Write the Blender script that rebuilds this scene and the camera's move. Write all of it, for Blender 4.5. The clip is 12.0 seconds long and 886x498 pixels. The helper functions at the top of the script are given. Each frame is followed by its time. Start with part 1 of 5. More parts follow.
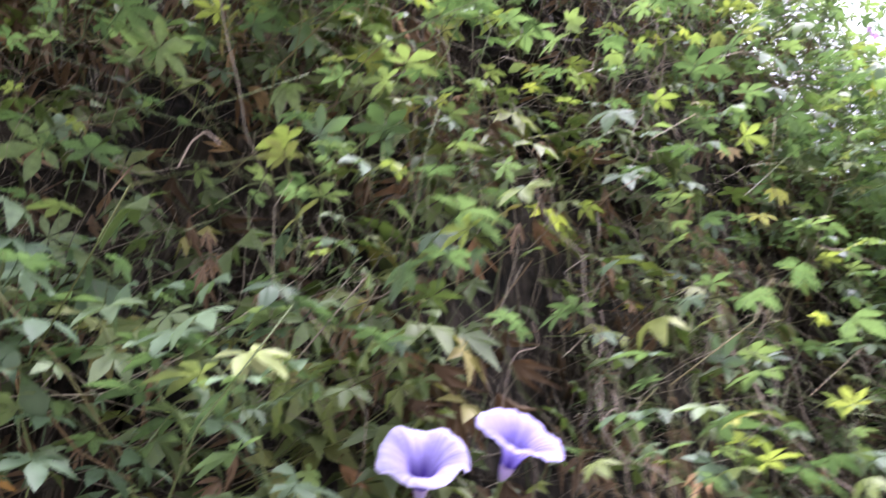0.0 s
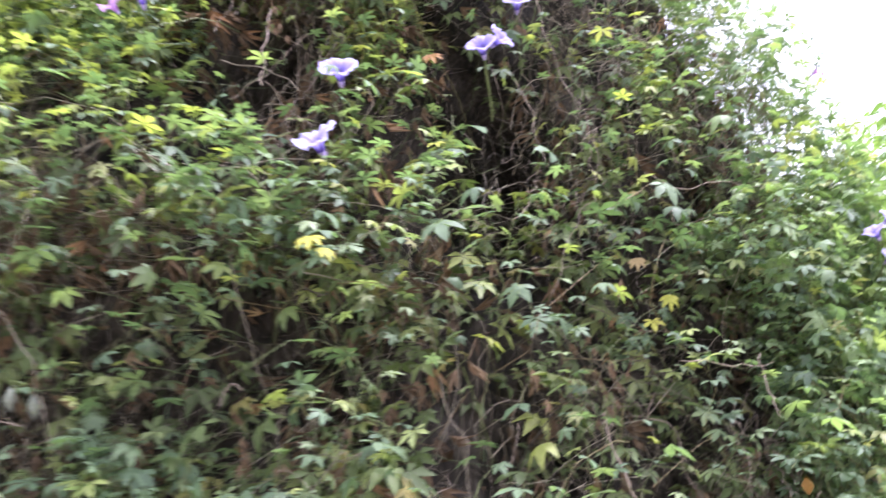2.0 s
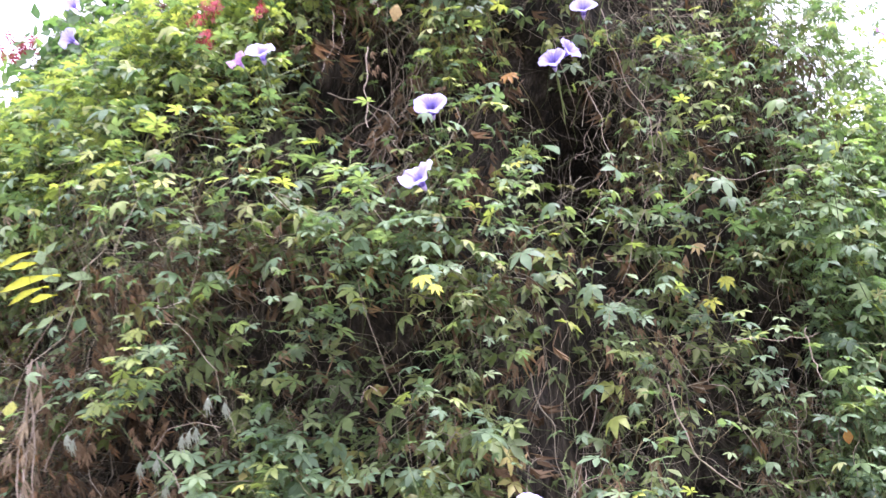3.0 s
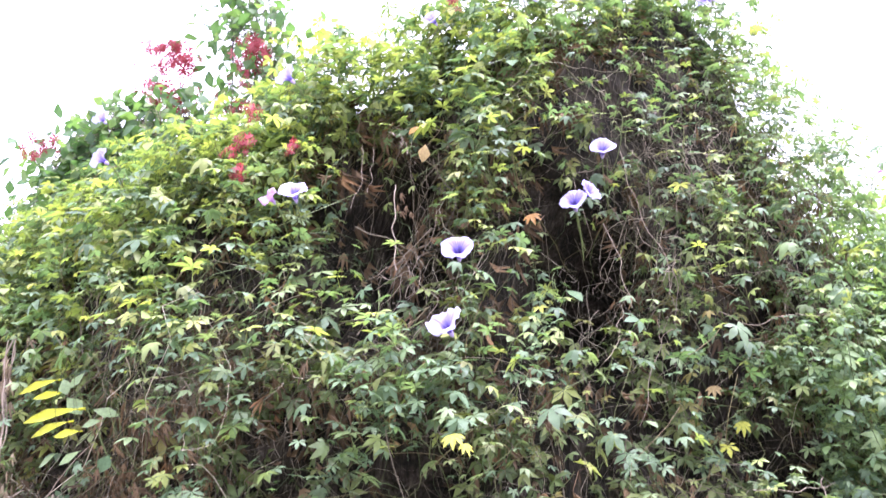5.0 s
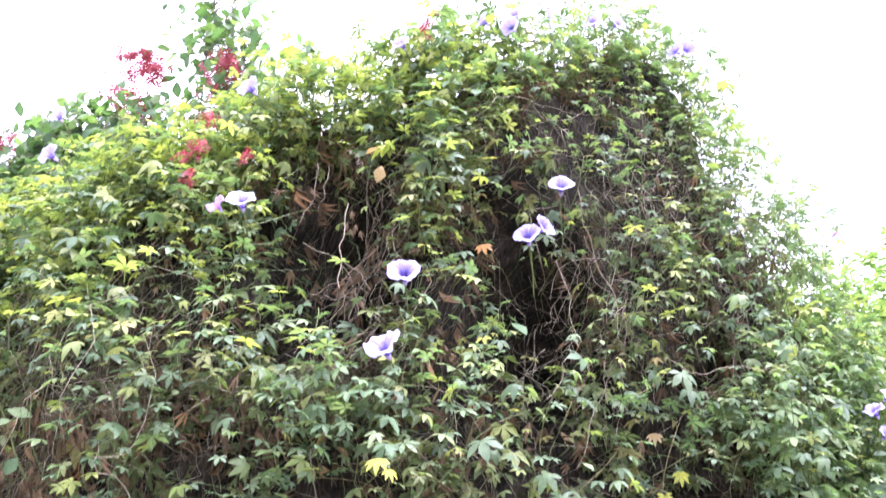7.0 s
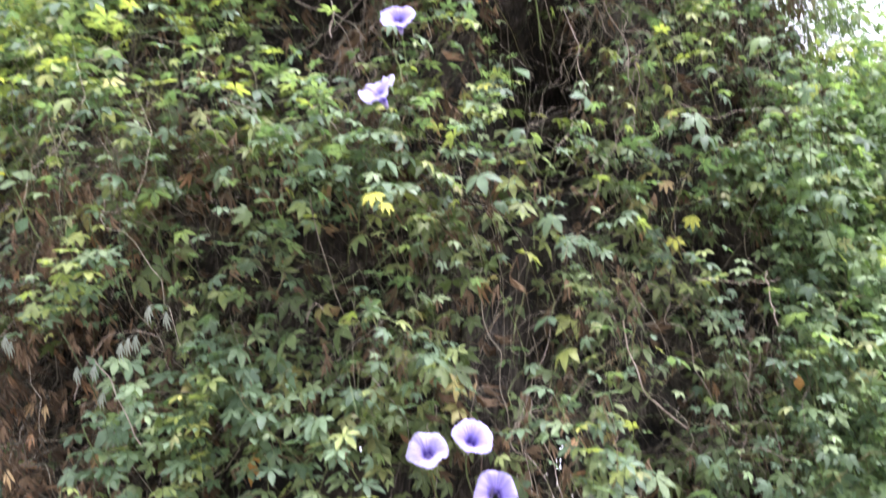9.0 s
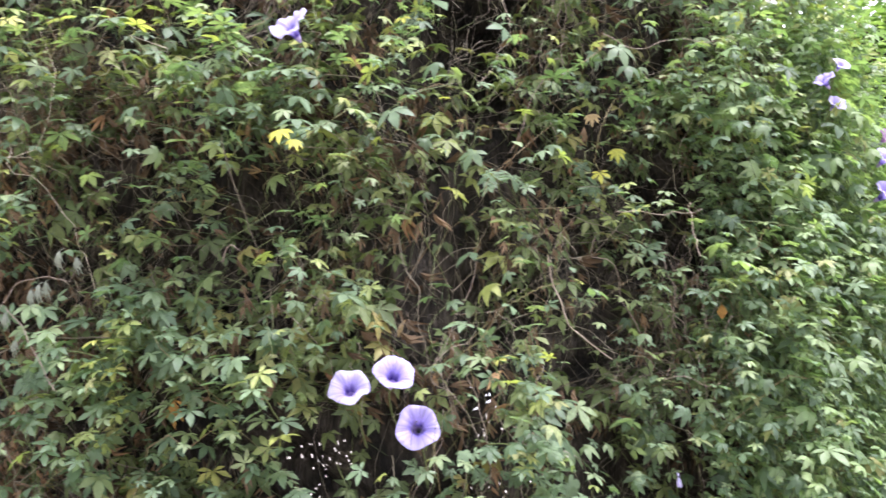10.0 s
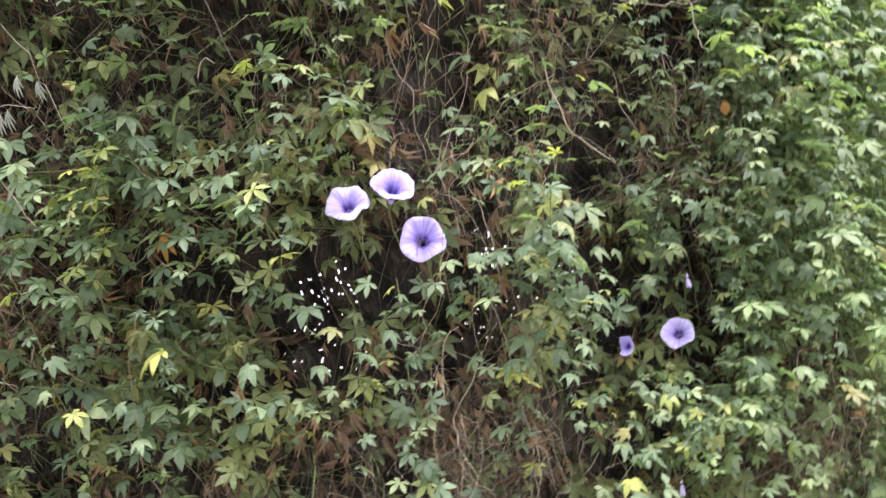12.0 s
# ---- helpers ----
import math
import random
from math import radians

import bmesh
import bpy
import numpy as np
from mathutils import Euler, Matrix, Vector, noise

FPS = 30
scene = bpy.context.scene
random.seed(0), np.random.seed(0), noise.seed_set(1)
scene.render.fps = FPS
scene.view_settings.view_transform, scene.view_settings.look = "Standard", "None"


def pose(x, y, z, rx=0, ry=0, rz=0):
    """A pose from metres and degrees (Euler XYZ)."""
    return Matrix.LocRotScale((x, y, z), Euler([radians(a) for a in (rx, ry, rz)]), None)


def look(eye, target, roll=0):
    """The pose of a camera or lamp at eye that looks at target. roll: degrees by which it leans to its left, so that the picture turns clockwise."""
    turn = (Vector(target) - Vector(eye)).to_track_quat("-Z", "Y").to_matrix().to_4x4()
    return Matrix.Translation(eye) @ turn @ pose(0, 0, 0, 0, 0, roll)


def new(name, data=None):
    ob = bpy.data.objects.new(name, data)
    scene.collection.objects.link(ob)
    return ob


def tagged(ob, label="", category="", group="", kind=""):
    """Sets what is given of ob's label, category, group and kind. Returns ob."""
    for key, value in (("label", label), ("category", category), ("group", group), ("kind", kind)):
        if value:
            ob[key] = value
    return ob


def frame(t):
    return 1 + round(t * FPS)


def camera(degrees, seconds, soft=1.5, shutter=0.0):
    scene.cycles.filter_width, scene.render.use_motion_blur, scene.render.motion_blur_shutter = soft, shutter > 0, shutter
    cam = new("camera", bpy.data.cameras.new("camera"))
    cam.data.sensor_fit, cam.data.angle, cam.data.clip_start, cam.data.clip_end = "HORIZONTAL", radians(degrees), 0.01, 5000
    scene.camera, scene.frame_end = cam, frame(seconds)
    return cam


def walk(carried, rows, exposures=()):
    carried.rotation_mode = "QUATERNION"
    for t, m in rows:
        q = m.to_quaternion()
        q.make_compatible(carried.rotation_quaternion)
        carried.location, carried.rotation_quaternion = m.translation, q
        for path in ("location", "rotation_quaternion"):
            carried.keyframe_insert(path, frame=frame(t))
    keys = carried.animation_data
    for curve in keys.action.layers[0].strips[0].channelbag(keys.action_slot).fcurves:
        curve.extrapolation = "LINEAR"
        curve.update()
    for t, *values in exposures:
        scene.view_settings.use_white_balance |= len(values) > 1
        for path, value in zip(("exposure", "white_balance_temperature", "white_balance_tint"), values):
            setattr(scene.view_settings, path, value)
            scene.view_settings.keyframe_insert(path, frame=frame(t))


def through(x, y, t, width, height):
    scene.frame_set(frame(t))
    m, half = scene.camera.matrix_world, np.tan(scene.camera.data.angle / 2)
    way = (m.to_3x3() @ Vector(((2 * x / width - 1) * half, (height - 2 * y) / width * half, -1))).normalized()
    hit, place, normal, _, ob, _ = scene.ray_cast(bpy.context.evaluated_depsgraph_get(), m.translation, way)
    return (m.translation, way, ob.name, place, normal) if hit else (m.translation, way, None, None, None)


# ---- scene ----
# ---- camera and its walk ----
cam = camera(58.0, 12.0, soft=1.5, shutter=0.6)
PATH = [
    (0, (0.089, 0.053, 1.505), (0.008, 1.688, 2.654), -0.2),
    (0.5, (0.168, -0.058, 1.541), (0.104, 1.638, 2.599), 1.2),
    (1, (0.244, -0.148, 1.562), (0.259, 1.577, 2.574), 0.1),
    (1.5, (0.31, -0.228, 1.578), (0.152, 1.516, 2.545), 1.1),
    (2, (0.292, -0.369, 1.608), (-0.017, 1.388, 2.511), -0.7),
    (2.5, (0.299, -0.523, 1.651), (-0.22, 1.284, 2.333), -0.9),
    (2.7, (0.35, -0.574, 1.667), (-0.187, 1.232, 2.337), -1.3),
    (4.3, (0.293, -0.726, 1.734), (-0.24, 1.098, 2.356), -0.4),
    (4.5, (0.299, -0.728, 1.776), (-0.21, 1.089, 2.441), -0.4),
    (5, (0.307, -0.722, 1.799), (-0.186, 1.042, 2.603), -0.0),
    (5.5, (0.315, -0.703, 1.791), (-0.123, 1.066, 2.617), 0.5),
    (6, (0.318, -0.69, 1.798), (-0.092, 1.06, 2.676), 2.0),
    (6.5, (0.32, -0.679, 1.785), (-0.07, 1.04, 2.728), 2.8),
    (6.7, (0.326, -0.679, 1.787), (-0.067, 1.045, 2.722), 3.2),
    (8.3, (0.37, -0.61, 1.707), (-0.151, 1.199, 2.381), 3.4),
    (8.5, (0.367, -0.609, 1.708), (-0.156, 1.216, 2.338), 3.0),
    (9, (0.381, -0.582, 1.67), (-0.143, 1.278, 2.184), 1.8),
    (9.5, (0.406, -0.559, 1.657), (-0.09, 1.338, 2.049), 0.7),
    (10, (0.454, -0.551, 1.658), (-0.009, 1.356, 2.045), -0.1),
    (10.5, (0.482, -0.532, 1.625), (0.087, 1.402, 1.946), -0.9),
    (11, (0.481, -0.519, 1.603), (0.101, 1.431, 1.836), -1.1),
    (11.5, (0.455, -0.503, 1.578), (0.029, 1.445, 1.732), -1.4),
    (12, (0.396, -0.488, 1.555), (-0.018, 1.466, 1.663), -4.8),
]
walk(cam, [(t, look(eye, target, roll)) for t, eye, target, roll in PATH],
     exposures=[(0, 0.63, 5700, 36), (0.6, 0.74, 5680, 35), (1.5, 0.77, 5680, 35), (2.7, 0.85, 5720, 35), (5, 1.08, 5620, 36), (6.7, 1.11, 5620, 36), (8.5, 0.87, 5720, 32), (10, 0.70, 5940, 28), (12, 0.68, 6180, 30)])

# ---- world and sun: a bright white overcast with a veiled sun high over the mound ----
SUN_FROM = Vector((0.28, -0.14, 0.95)).normalized()
world = bpy.data.worlds.new("sky")
scene.world = world
world.use_nodes = True
wn, wl = world.node_tree.nodes, world.node_tree.links
sky = wn.new("ShaderNodeTexSky")
sky.sky_type = "NISHITA"
sky.sun_disc = False
sky.sun_elevation = math.asin(SUN_FROM.z)
sky.sun_rotation = math.atan2(SUN_FROM.x, SUN_FROM.y)
sky.dust_density, sky.air_density = 3.0, 1.0
haze = wn.new("ShaderNodeMixRGB")
haze.inputs[0].default_value = 0.85
haze.inputs[2].default_value = (18.0, 18.3, 18.6, 1)
wl.new(sky.outputs[0], haze.inputs[1])
wl.new(haze.outputs[0], wn["Background"].inputs[0])
wn["Background"].inputs[1].default_value = 0.122

sun_data = bpy.data.lights.new("sun", "SUN")
sun_data.energy, sun_data.angle, sun_data.color = 6.0, radians(8), (1.0, 0.96, 0.90)
sun = new("sun", sun_data)
sun.matrix_world = look(SUN_FROM * 20, (0, 0, 0))


# ---- materials ----
def material(name, rough=0.6, spec=0.4):
    m = bpy.data.materials.new(name)
    m.use_nodes = True
    b = m.node_tree.nodes["Principled BSDF"]
    b.inputs["Roughness"].default_value = rough
    b.inputs["Specular IOR Level"].default_value = spec
    return m, m.node_tree.nodes, m.node_tree.links, b


def ramp(nodes, stops):
    r = nodes.new("ShaderNodeValToRGB")
    while len(r.color_ramp.elements) < len(stops):
        r.color_ramp.elements.new(0.5)
    for e, (p, c) in zip(r.color_ramp.elements, stops):
        e.position, e.color = p, (*c, 1)
    return r


def noise_node(nodes, links, scale, detail=3.0, source="Object"):
    c = nodes.new("ShaderNodeTexCoord")
    n = nodes.new("ShaderNodeTexNoise")
    n.inputs["Scale"].default_value, n.inputs["Detail"].default_value = scale, detail
    links.new(c.outputs[source], n.inputs["Vector"])
    return n


def bump(nodes, links, height, b, strength=0.3, distance=0.002):
    u = nodes.new("ShaderNodeBump")
    u.inputs["Strength"].default_value, u.inputs["Distance"].default_value = strength, distance
    links.new(height, u.inputs["Height"])
    links.new(u.outputs[0], b.inputs["Normal"])
    return u


def leaf_material(name, stops, rough=0.56, spec=0.32, through=0.28, glow=(0.27, 0.31, 0.13), single=False):
    """A thin leaf: its colour varies from leaf to leaf and in blotches on the blade; some light comes through it."""
    m, n, l, b = material(name, rough, spec)
    if single:
        pick = n.new("ShaderNodeObjectInfo").outputs["Random"]
    else:
        pick = n.new("ShaderNodeNewGeometry").outputs["Random Per Island"]
    r = ramp(n, stops)
    l.new(pick, r.inputs[0])
    spots = noise_node(n, l, 60.0, 4.0)
    large = noise_node(n, l, 6.0, 2.0)
    add = n.new("ShaderNodeMath")
    add.operation = "ADD"
    l.new(spots.outputs[0], add.inputs[0])
    l.new(large.outputs[0], add.inputs[1])
    tone = n.new("ShaderNodeMapRange")
    tone.inputs["From Min"].default_value, tone.inputs["From Max"].default_value = 0.6, 1.4
    tone.inputs["To Min"].default_value, tone.inputs["To Max"].default_value = 0.6, 1.4
    l.new(add.outputs[0], tone.inputs[0])
    mul = n.new("ShaderNodeVectorMath")
    mul.operation = "SCALE"
    l.new(r.outputs[0], mul.inputs[0])
    l.new(tone.outputs[0], mul.inputs["Scale"])
    l.new(mul.outputs[0], b.inputs["Base Color"])
    bump(n, l, spots.outputs[0], b, 0.35, 0.001)
    t = n.new("ShaderNodeBsdfTranslucent")
    gl = n.new("ShaderNodeVectorMath")
    gl.operation = "MULTIPLY"
    gl.inputs[1].default_value = tuple(g / 0.12 for g in glow)
    l.new(mul.outputs[0], gl.inputs[0])
    l.new(gl.outputs[0], t.inputs[0])
    mix = n.new("ShaderNodeMixShader")
    mix.inputs[0].default_value = through
    l.new(b.outputs[0], mix.inputs[1])
    l.new(t.outputs[0], mix.inputs[2])
    l.new(mix.outputs[0], n["Material Output"].inputs[0])
    return m


GREEN = [(0.0, (0.060, 0.096, 0.052)), (0.35, (0.094, 0.146, 0.080)), (0.7, (0.131, 0.190, 0.106)), (0.93, (0.177, 0.228, 0.108)), (1.0, (0.226, 0.225, 0.089))]
# second ramp: olive inner leaves, darkened in colour for the shade there
OLIVE_SHADED = [(0.0, (0.060, 0.085, 0.030)), (0.5, (0.092, 0.129, 0.046)), (0.9, (0.144, 0.172, 0.057)), (1.0, (0.218, 0.178, 0.057))]
FRESH = [(0.0, (0.167, 0.210, 0.076)), (0.5, (0.218, 0.260, 0.086)), (0.9, (0.280, 0.311, 0.091)), (1.0, (0.346, 0.342, 0.101))]
leaf_green = leaf_material("vine_leaf_green", GREEN)
leaf_green_single = leaf_material("vine_leaf_green_single", GREEN, single=True)
leaf_olive_shaded = leaf_material("vine_leaf_olive_shaded", OLIVE_SHADED, rough=0.6, spec=0.3, through=0.2)
leaf_fresh = leaf_material("vine_leaf_fresh", FRESH, through=0.3)
leaf_shrub = leaf_material("shrub_leaf", [(0.0, (0.05, 0.095, 0.045)), (0.6, (0.085, 0.15, 0.065)), (1.0, (0.15, 0.21, 0.08))], through=0.38)
leaf_hedge = leaf_material("hedge_leaf", [(0.0, (0.09, 0.15, 0.055)), (0.5, (0.155, 0.235, 0.085)), (1.0, (0.25, 0.32, 0.125))], through=0.3)
leaf_yellow = leaf_material("yellow_leaf", [(0.0, (0.36, 0.42, 0.02)), (0.5, (0.43, 0.47, 0.022)), (1.0, (0.50, 0.50, 0.025))], through=0.4, glow=(0.15, 0.14, 0.05))
leaf_pale = leaf_material("pale_green_leaf", [(0.0, (0.13, 0.20, 0.09)), (1.0, (0.21, 0.28, 0.13))], through=0.3)
leaf_yellow_green = leaf_material("yellow_green_leaf", [(0.0, (0.26, 0.28, 0.06)), (1.0, (0.32, 0.33, 0.07))], through=0.3)
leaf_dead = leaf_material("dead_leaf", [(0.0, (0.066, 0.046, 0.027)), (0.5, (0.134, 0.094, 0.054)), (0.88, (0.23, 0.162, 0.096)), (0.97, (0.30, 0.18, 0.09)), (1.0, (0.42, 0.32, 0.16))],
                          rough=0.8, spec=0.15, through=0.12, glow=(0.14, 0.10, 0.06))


def stem_material(name, stops, rough=0.75):
    m, n, l, b = material(name, rough, 0.25)
    pick = n.new("ShaderNodeNewGeometry").outputs["Random Per Island"]
    r = ramp(n, stops)
    grain = noise_node(n, l, 90.0, 4.0)
    mixer = n.new("ShaderNodeMath")
    mixer.operation = "MULTIPLY_ADD"
    mixer.inputs[1].default_value = 0.35
    l.new(grain.outputs[0], mixer.inputs[0])
    sub = n.new("ShaderNodeMath")
    sub.operation = "SUBTRACT"
    sub.inputs[1].default_value = 0.17
    l.new(pick, sub.inputs[0])
    l.new(sub.outputs[0], mixer.inputs[2])
    l.new(mixer.outputs[0], r.inputs[0])
    l.new(r.outputs[0], b.inputs["Base Color"])
    bump(n, l, grain.outputs[0], b, 0.4, 0.001)
    return m


stem_dry = stem_material("dry_stem", [(0.0, (0.046, 0.040, 0.026)), (0.5, (0.100, 0.086, 0.056)), (0.85, (0.22, 0.195, 0.135)), (1.0, (0.48, 0.43, 0.32))])
stem_green = stem_material("green_stem", [(0.0, (0.06, 0.09, 0.03)), (0.7, (0.12, 0.15, 0.05)), (1.0, (0.20, 0.14, 0.07))], 0.55)


def shade_mat_material():
    """Matted old stems, coloured near-black to stand for shade: patches of dark and pale, crossed by fine hanging
    fibres.
    """
    m, n, l, b = material("shade_mat", 0.9, 0.1)
    patch = noise_node(n, l, 14.0, 8.0)
    fibres = []
    for turn, fine in ((0.25, 150.0), (-0.5, 110.0)):
        c = n.new("ShaderNodeTexCoord")
        g = n.new("ShaderNodeMapping")
        g.inputs["Rotation"].default_value = (0.1, turn, 0.2)
        g.inputs["Scale"].default_value = (1.0, 1.0, 0.07)
        t = n.new("ShaderNodeTexNoise")
        t.inputs["Scale"].default_value, t.inputs["Detail"].default_value = fine, 3.0
        l.new(c.outputs["Object"], g.inputs[0])
        l.new(g.outputs[0], t.inputs["Vector"])
        fibres.append(t.outputs[0])
    both = n.new("ShaderNodeMath")
    both.operation = "MAXIMUM"
    l.new(fibres[0], both.inputs[0])
    l.new(fibres[1], both.inputs[1])
    add = n.new("ShaderNodeMath")
    add.operation = "MULTIPLY_ADD"
    add.inputs[1].default_value = 0.9
    l.new(both.outputs[0], add.inputs[0])
    l.new(patch.outputs[0], add.inputs[2])
    # near-black stops put the hollows' shade into the colour
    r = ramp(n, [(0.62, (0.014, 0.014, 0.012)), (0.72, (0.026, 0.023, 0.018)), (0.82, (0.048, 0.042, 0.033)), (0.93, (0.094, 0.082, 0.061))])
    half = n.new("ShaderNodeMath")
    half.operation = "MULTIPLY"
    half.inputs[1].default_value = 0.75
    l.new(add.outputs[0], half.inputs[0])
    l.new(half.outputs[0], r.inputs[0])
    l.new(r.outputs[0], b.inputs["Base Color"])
    bump(n, l, add.outputs[0], b, 1.0, 0.02)
    return m


shade_mat = shade_mat_material()


def ground_material():
    m, n, l, b = material("dusty_ground", 0.9, 0.2)
    c = noise_node(n, l, 1.3, 8.0)
    r = ramp(n, [(0.3, (0.18, 0.16, 0.13)), (0.55, (0.25, 0.23, 0.19)), (0.75, (0.33, 0.30, 0.26))])
    l.new(c.outputs[0], r.inputs[0])
    l.new(r.outputs[0], b.inputs["Base Color"])
    f = noise_node(n, l, 40.0, 6.0)
    bump(n, l, f.outputs[0], b, 0.5, 0.01)
    return m


def petal_material(name, throat, mid, rim, width=0.031, through=0.35):
    """A funnel flower: dark in the throat, paler out to the rim, with five faint darker rays and fine creases."""
    m, n, l, b = material(name, 0.55, 0.25)
    c = n.new("ShaderNodeTexCoord")
    sep = n.new("ShaderNodeSeparateXYZ")
    l.new(c.outputs["Object"], sep.inputs[0])
    flat = n.new("ShaderNodeCombineXYZ")
    l.new(sep.outputs[0], flat.inputs[0])
    l.new(sep.outputs[1], flat.inputs[1])
    far = n.new("ShaderNodeVectorMath")
    far.operation = "LENGTH"
    l.new(flat.outputs[0], far.inputs[0])
    turn = n.new("ShaderNodeMath")
    turn.operation = "ARCTAN2"
    l.new(sep.outputs[1], turn.inputs[0])
    l.new(sep.outputs[0], turn.inputs[1])
    five = n.new("ShaderNodeMath")
    five.operation = "MULTIPLY"
    five.inputs[1].default_value = 5.0
    l.new(turn.outputs[0], five.inputs[0])
    ray = n.new("ShaderNodeMath")
    ray.operation = "COSINE"
    l.new(five.outputs[0], ray.inputs[0])
    span = n.new("ShaderNodeMapRange")
    span.inputs["From Max"].default_value = width
    l.new(far.outputs["Value"], span.inputs[0])
    crease = noise_node(n, l, 160.0, 3.0)
    dirn = n.new("ShaderNodeVectorMath")
    dirn.operation = "NORMALIZE"
    l.new(flat.outputs[0], dirn.inputs[0])
    streak = n.new("ShaderNodeTexNoise")
    streak.inputs["Scale"].default_value, streak.inputs["Detail"].default_value = 7.0, 4.0
    l.new(dirn.outputs[0], streak.inputs["Vector"])
    shift = n.new("ShaderNodeMath")
    shift.operation = "MULTIPLY_ADD"
    shift.inputs[1].default_value = -0.035
    l.new(ray.outputs[0], shift.inputs[0])
    l.new(span.outputs[0], shift.inputs[2])
    r = ramp(n, [(0.0, throat), (0.17, throat), (0.40, mid), (0.95, rim)])
    l.new(shift.outputs[0], r.inputs[0])
    tone = n.new("ShaderNodeMapRange")
    tone.inputs["From Min"].default_value, tone.inputs["From Max"].default_value = 0.3, 0.7
    tone.inputs["To Min"].default_value, tone.inputs["To Max"].default_value = 0.68, 1.22
    l.new(streak.outputs[0], tone.inputs[0])
    veined = n.new("ShaderNodeVectorMath")
    veined.operation = "SCALE"
    l.new(r.outputs[0], veined.inputs[0])
    l.new(tone.outputs[0], veined.inputs["Scale"])
    l.new(veined.outputs[0], b.inputs["Base Color"])
    lift = n.new("ShaderNodeMath")
    lift.operation = "ADD"
    l.new(crease.outputs[0], lift.inputs[0])
    l.new(streak.outputs[0], lift.inputs[1])
    bump(n, l, lift.outputs[0], b, 0.7, 0.002)
    t = n.new("ShaderNodeBsdfTranslucent")
    l.new(veined.outputs[0], t.inputs[0])
    mix = n.new("ShaderNodeMixShader")
    mix.inputs[0].default_value = through
    l.new(b.outputs[0], mix.inputs[1])
    l.new(t.outputs[0], mix.inputs[2])
    l.new(mix.outputs[0], n["Material Output"].inputs[0])
    return m


petal_violet = petal_material("violet_petal", (0.045, 0.025, 0.20), (0.35, 0.29, 0.74), (0.55, 0.50, 0.90))
petal_pale = petal_material("pale_violet_petal", (0.07, 0.035, 0.27), (0.44, 0.38, 0.79), (0.65, 0.61, 0.93))
petal_pink = petal_material("pink_violet_petal", (0.45, 0.22, 0.52), (0.55, 0.32, 0.60), (0.62, 0.40, 0.66))
petal_faded, _n, _l, _b = material("faded_petal", 0.6, 0.2)
_b.inputs["Base Color"].default_value = (0.50, 0.46, 0.70, 1)
tube_violet, _n, _l, _b = material("violet_tube", 0.5, 0.3)
_b.inputs["Base Color"].default_value = (0.42, 0.34, 0.62, 1)
sepal_green, _n, _l, _b = material("sepal_green", 0.5, 0.3)
_b.inputs["Base Color"].default_value = (0.12, 0.19, 0.05, 1)
petal_red = leaf_material("red_petal", [(0.0, (0.30, 0.015, 0.03)), (0.6, (0.50, 0.035, 0.06)), (1.0, (0.62, 0.16, 0.20))], through=0.3, glow=(0.12, 0.10, 0.10))


# ---- helpers for meshes ----
class Soup:
    """Triangles gathered from many copies of small shapes."""

    def __init__(self):
        self.v, self.f, self.m, self.n = [], [], [], 0

    def add(self, v, f, slot=0):
        self.v.append(np.asarray(v, float).reshape(-1, 3))
        self.f.append(np.asarray(f, int).reshape(-1, 3) + self.n)
        self.m.append(np.full(len(self.f[-1]), slot, int))
        self.n += len(self.v[-1])

    def copies(self, shape, place, turn, size, slot=0):
        """Many copies of a shape (vertices, triangles): places (n, 3), turns (n, 3, 3) with the axes as columns, sizes (n)."""
        v, f = shape
        n = len(place)
        if not n:
            return
        w = np.einsum("nij,kj->nki", turn, v) * size[:, None, None] + place[:, None, :]
        g = f[None] + (np.arange(n) * len(v))[:, None, None]
        self.add(w, g, slot)

    def mesh(self, name, materials, smooth=True):
        v, f, m = np.concatenate(self.v), np.concatenate(self.f), np.concatenate(self.m)
        me = bpy.data.meshes.new(name)
        me.vertices.add(len(v))
        me.vertices.foreach_set("co", v.astype(np.float32).ravel())
        me.loops.add(3 * len(f))
        me.loops.foreach_set("vertex_index", f.astype(np.int32).ravel())
        me.polygons.add(len(f))
        me.polygons.foreach_set("loop_start", np.arange(0, 3 * len(f), 3, dtype=np.int32))
        me.polygons.foreach_set("material_index", m.astype(np.int32))
        me.polygons.foreach_set("use_smooth", np.full(len(f), smooth))
        me.update(calc_edges=True)
        for mat in materials:
            me.materials.append(mat)
        return me


def part(name, mesh, parent, label="", kind=""):
    ob = new(name, mesh)
    ob.parent = parent
    return tagged(ob, label=label, kind=kind)


def unit(v):
    return v / np.maximum(np.linalg.norm(v, axis=-1, keepdims=True), 1e-9)


def frames(tip, normal):
    """Turns whose y axis runs towards tip and whose z axis is close to normal."""
    z = unit(normal)
    y = unit(tip - (tip * z).sum(-1, keepdims=True) * z)
    x = np.cross(y, z)
    return np.stack([x, y, z], axis=-1)


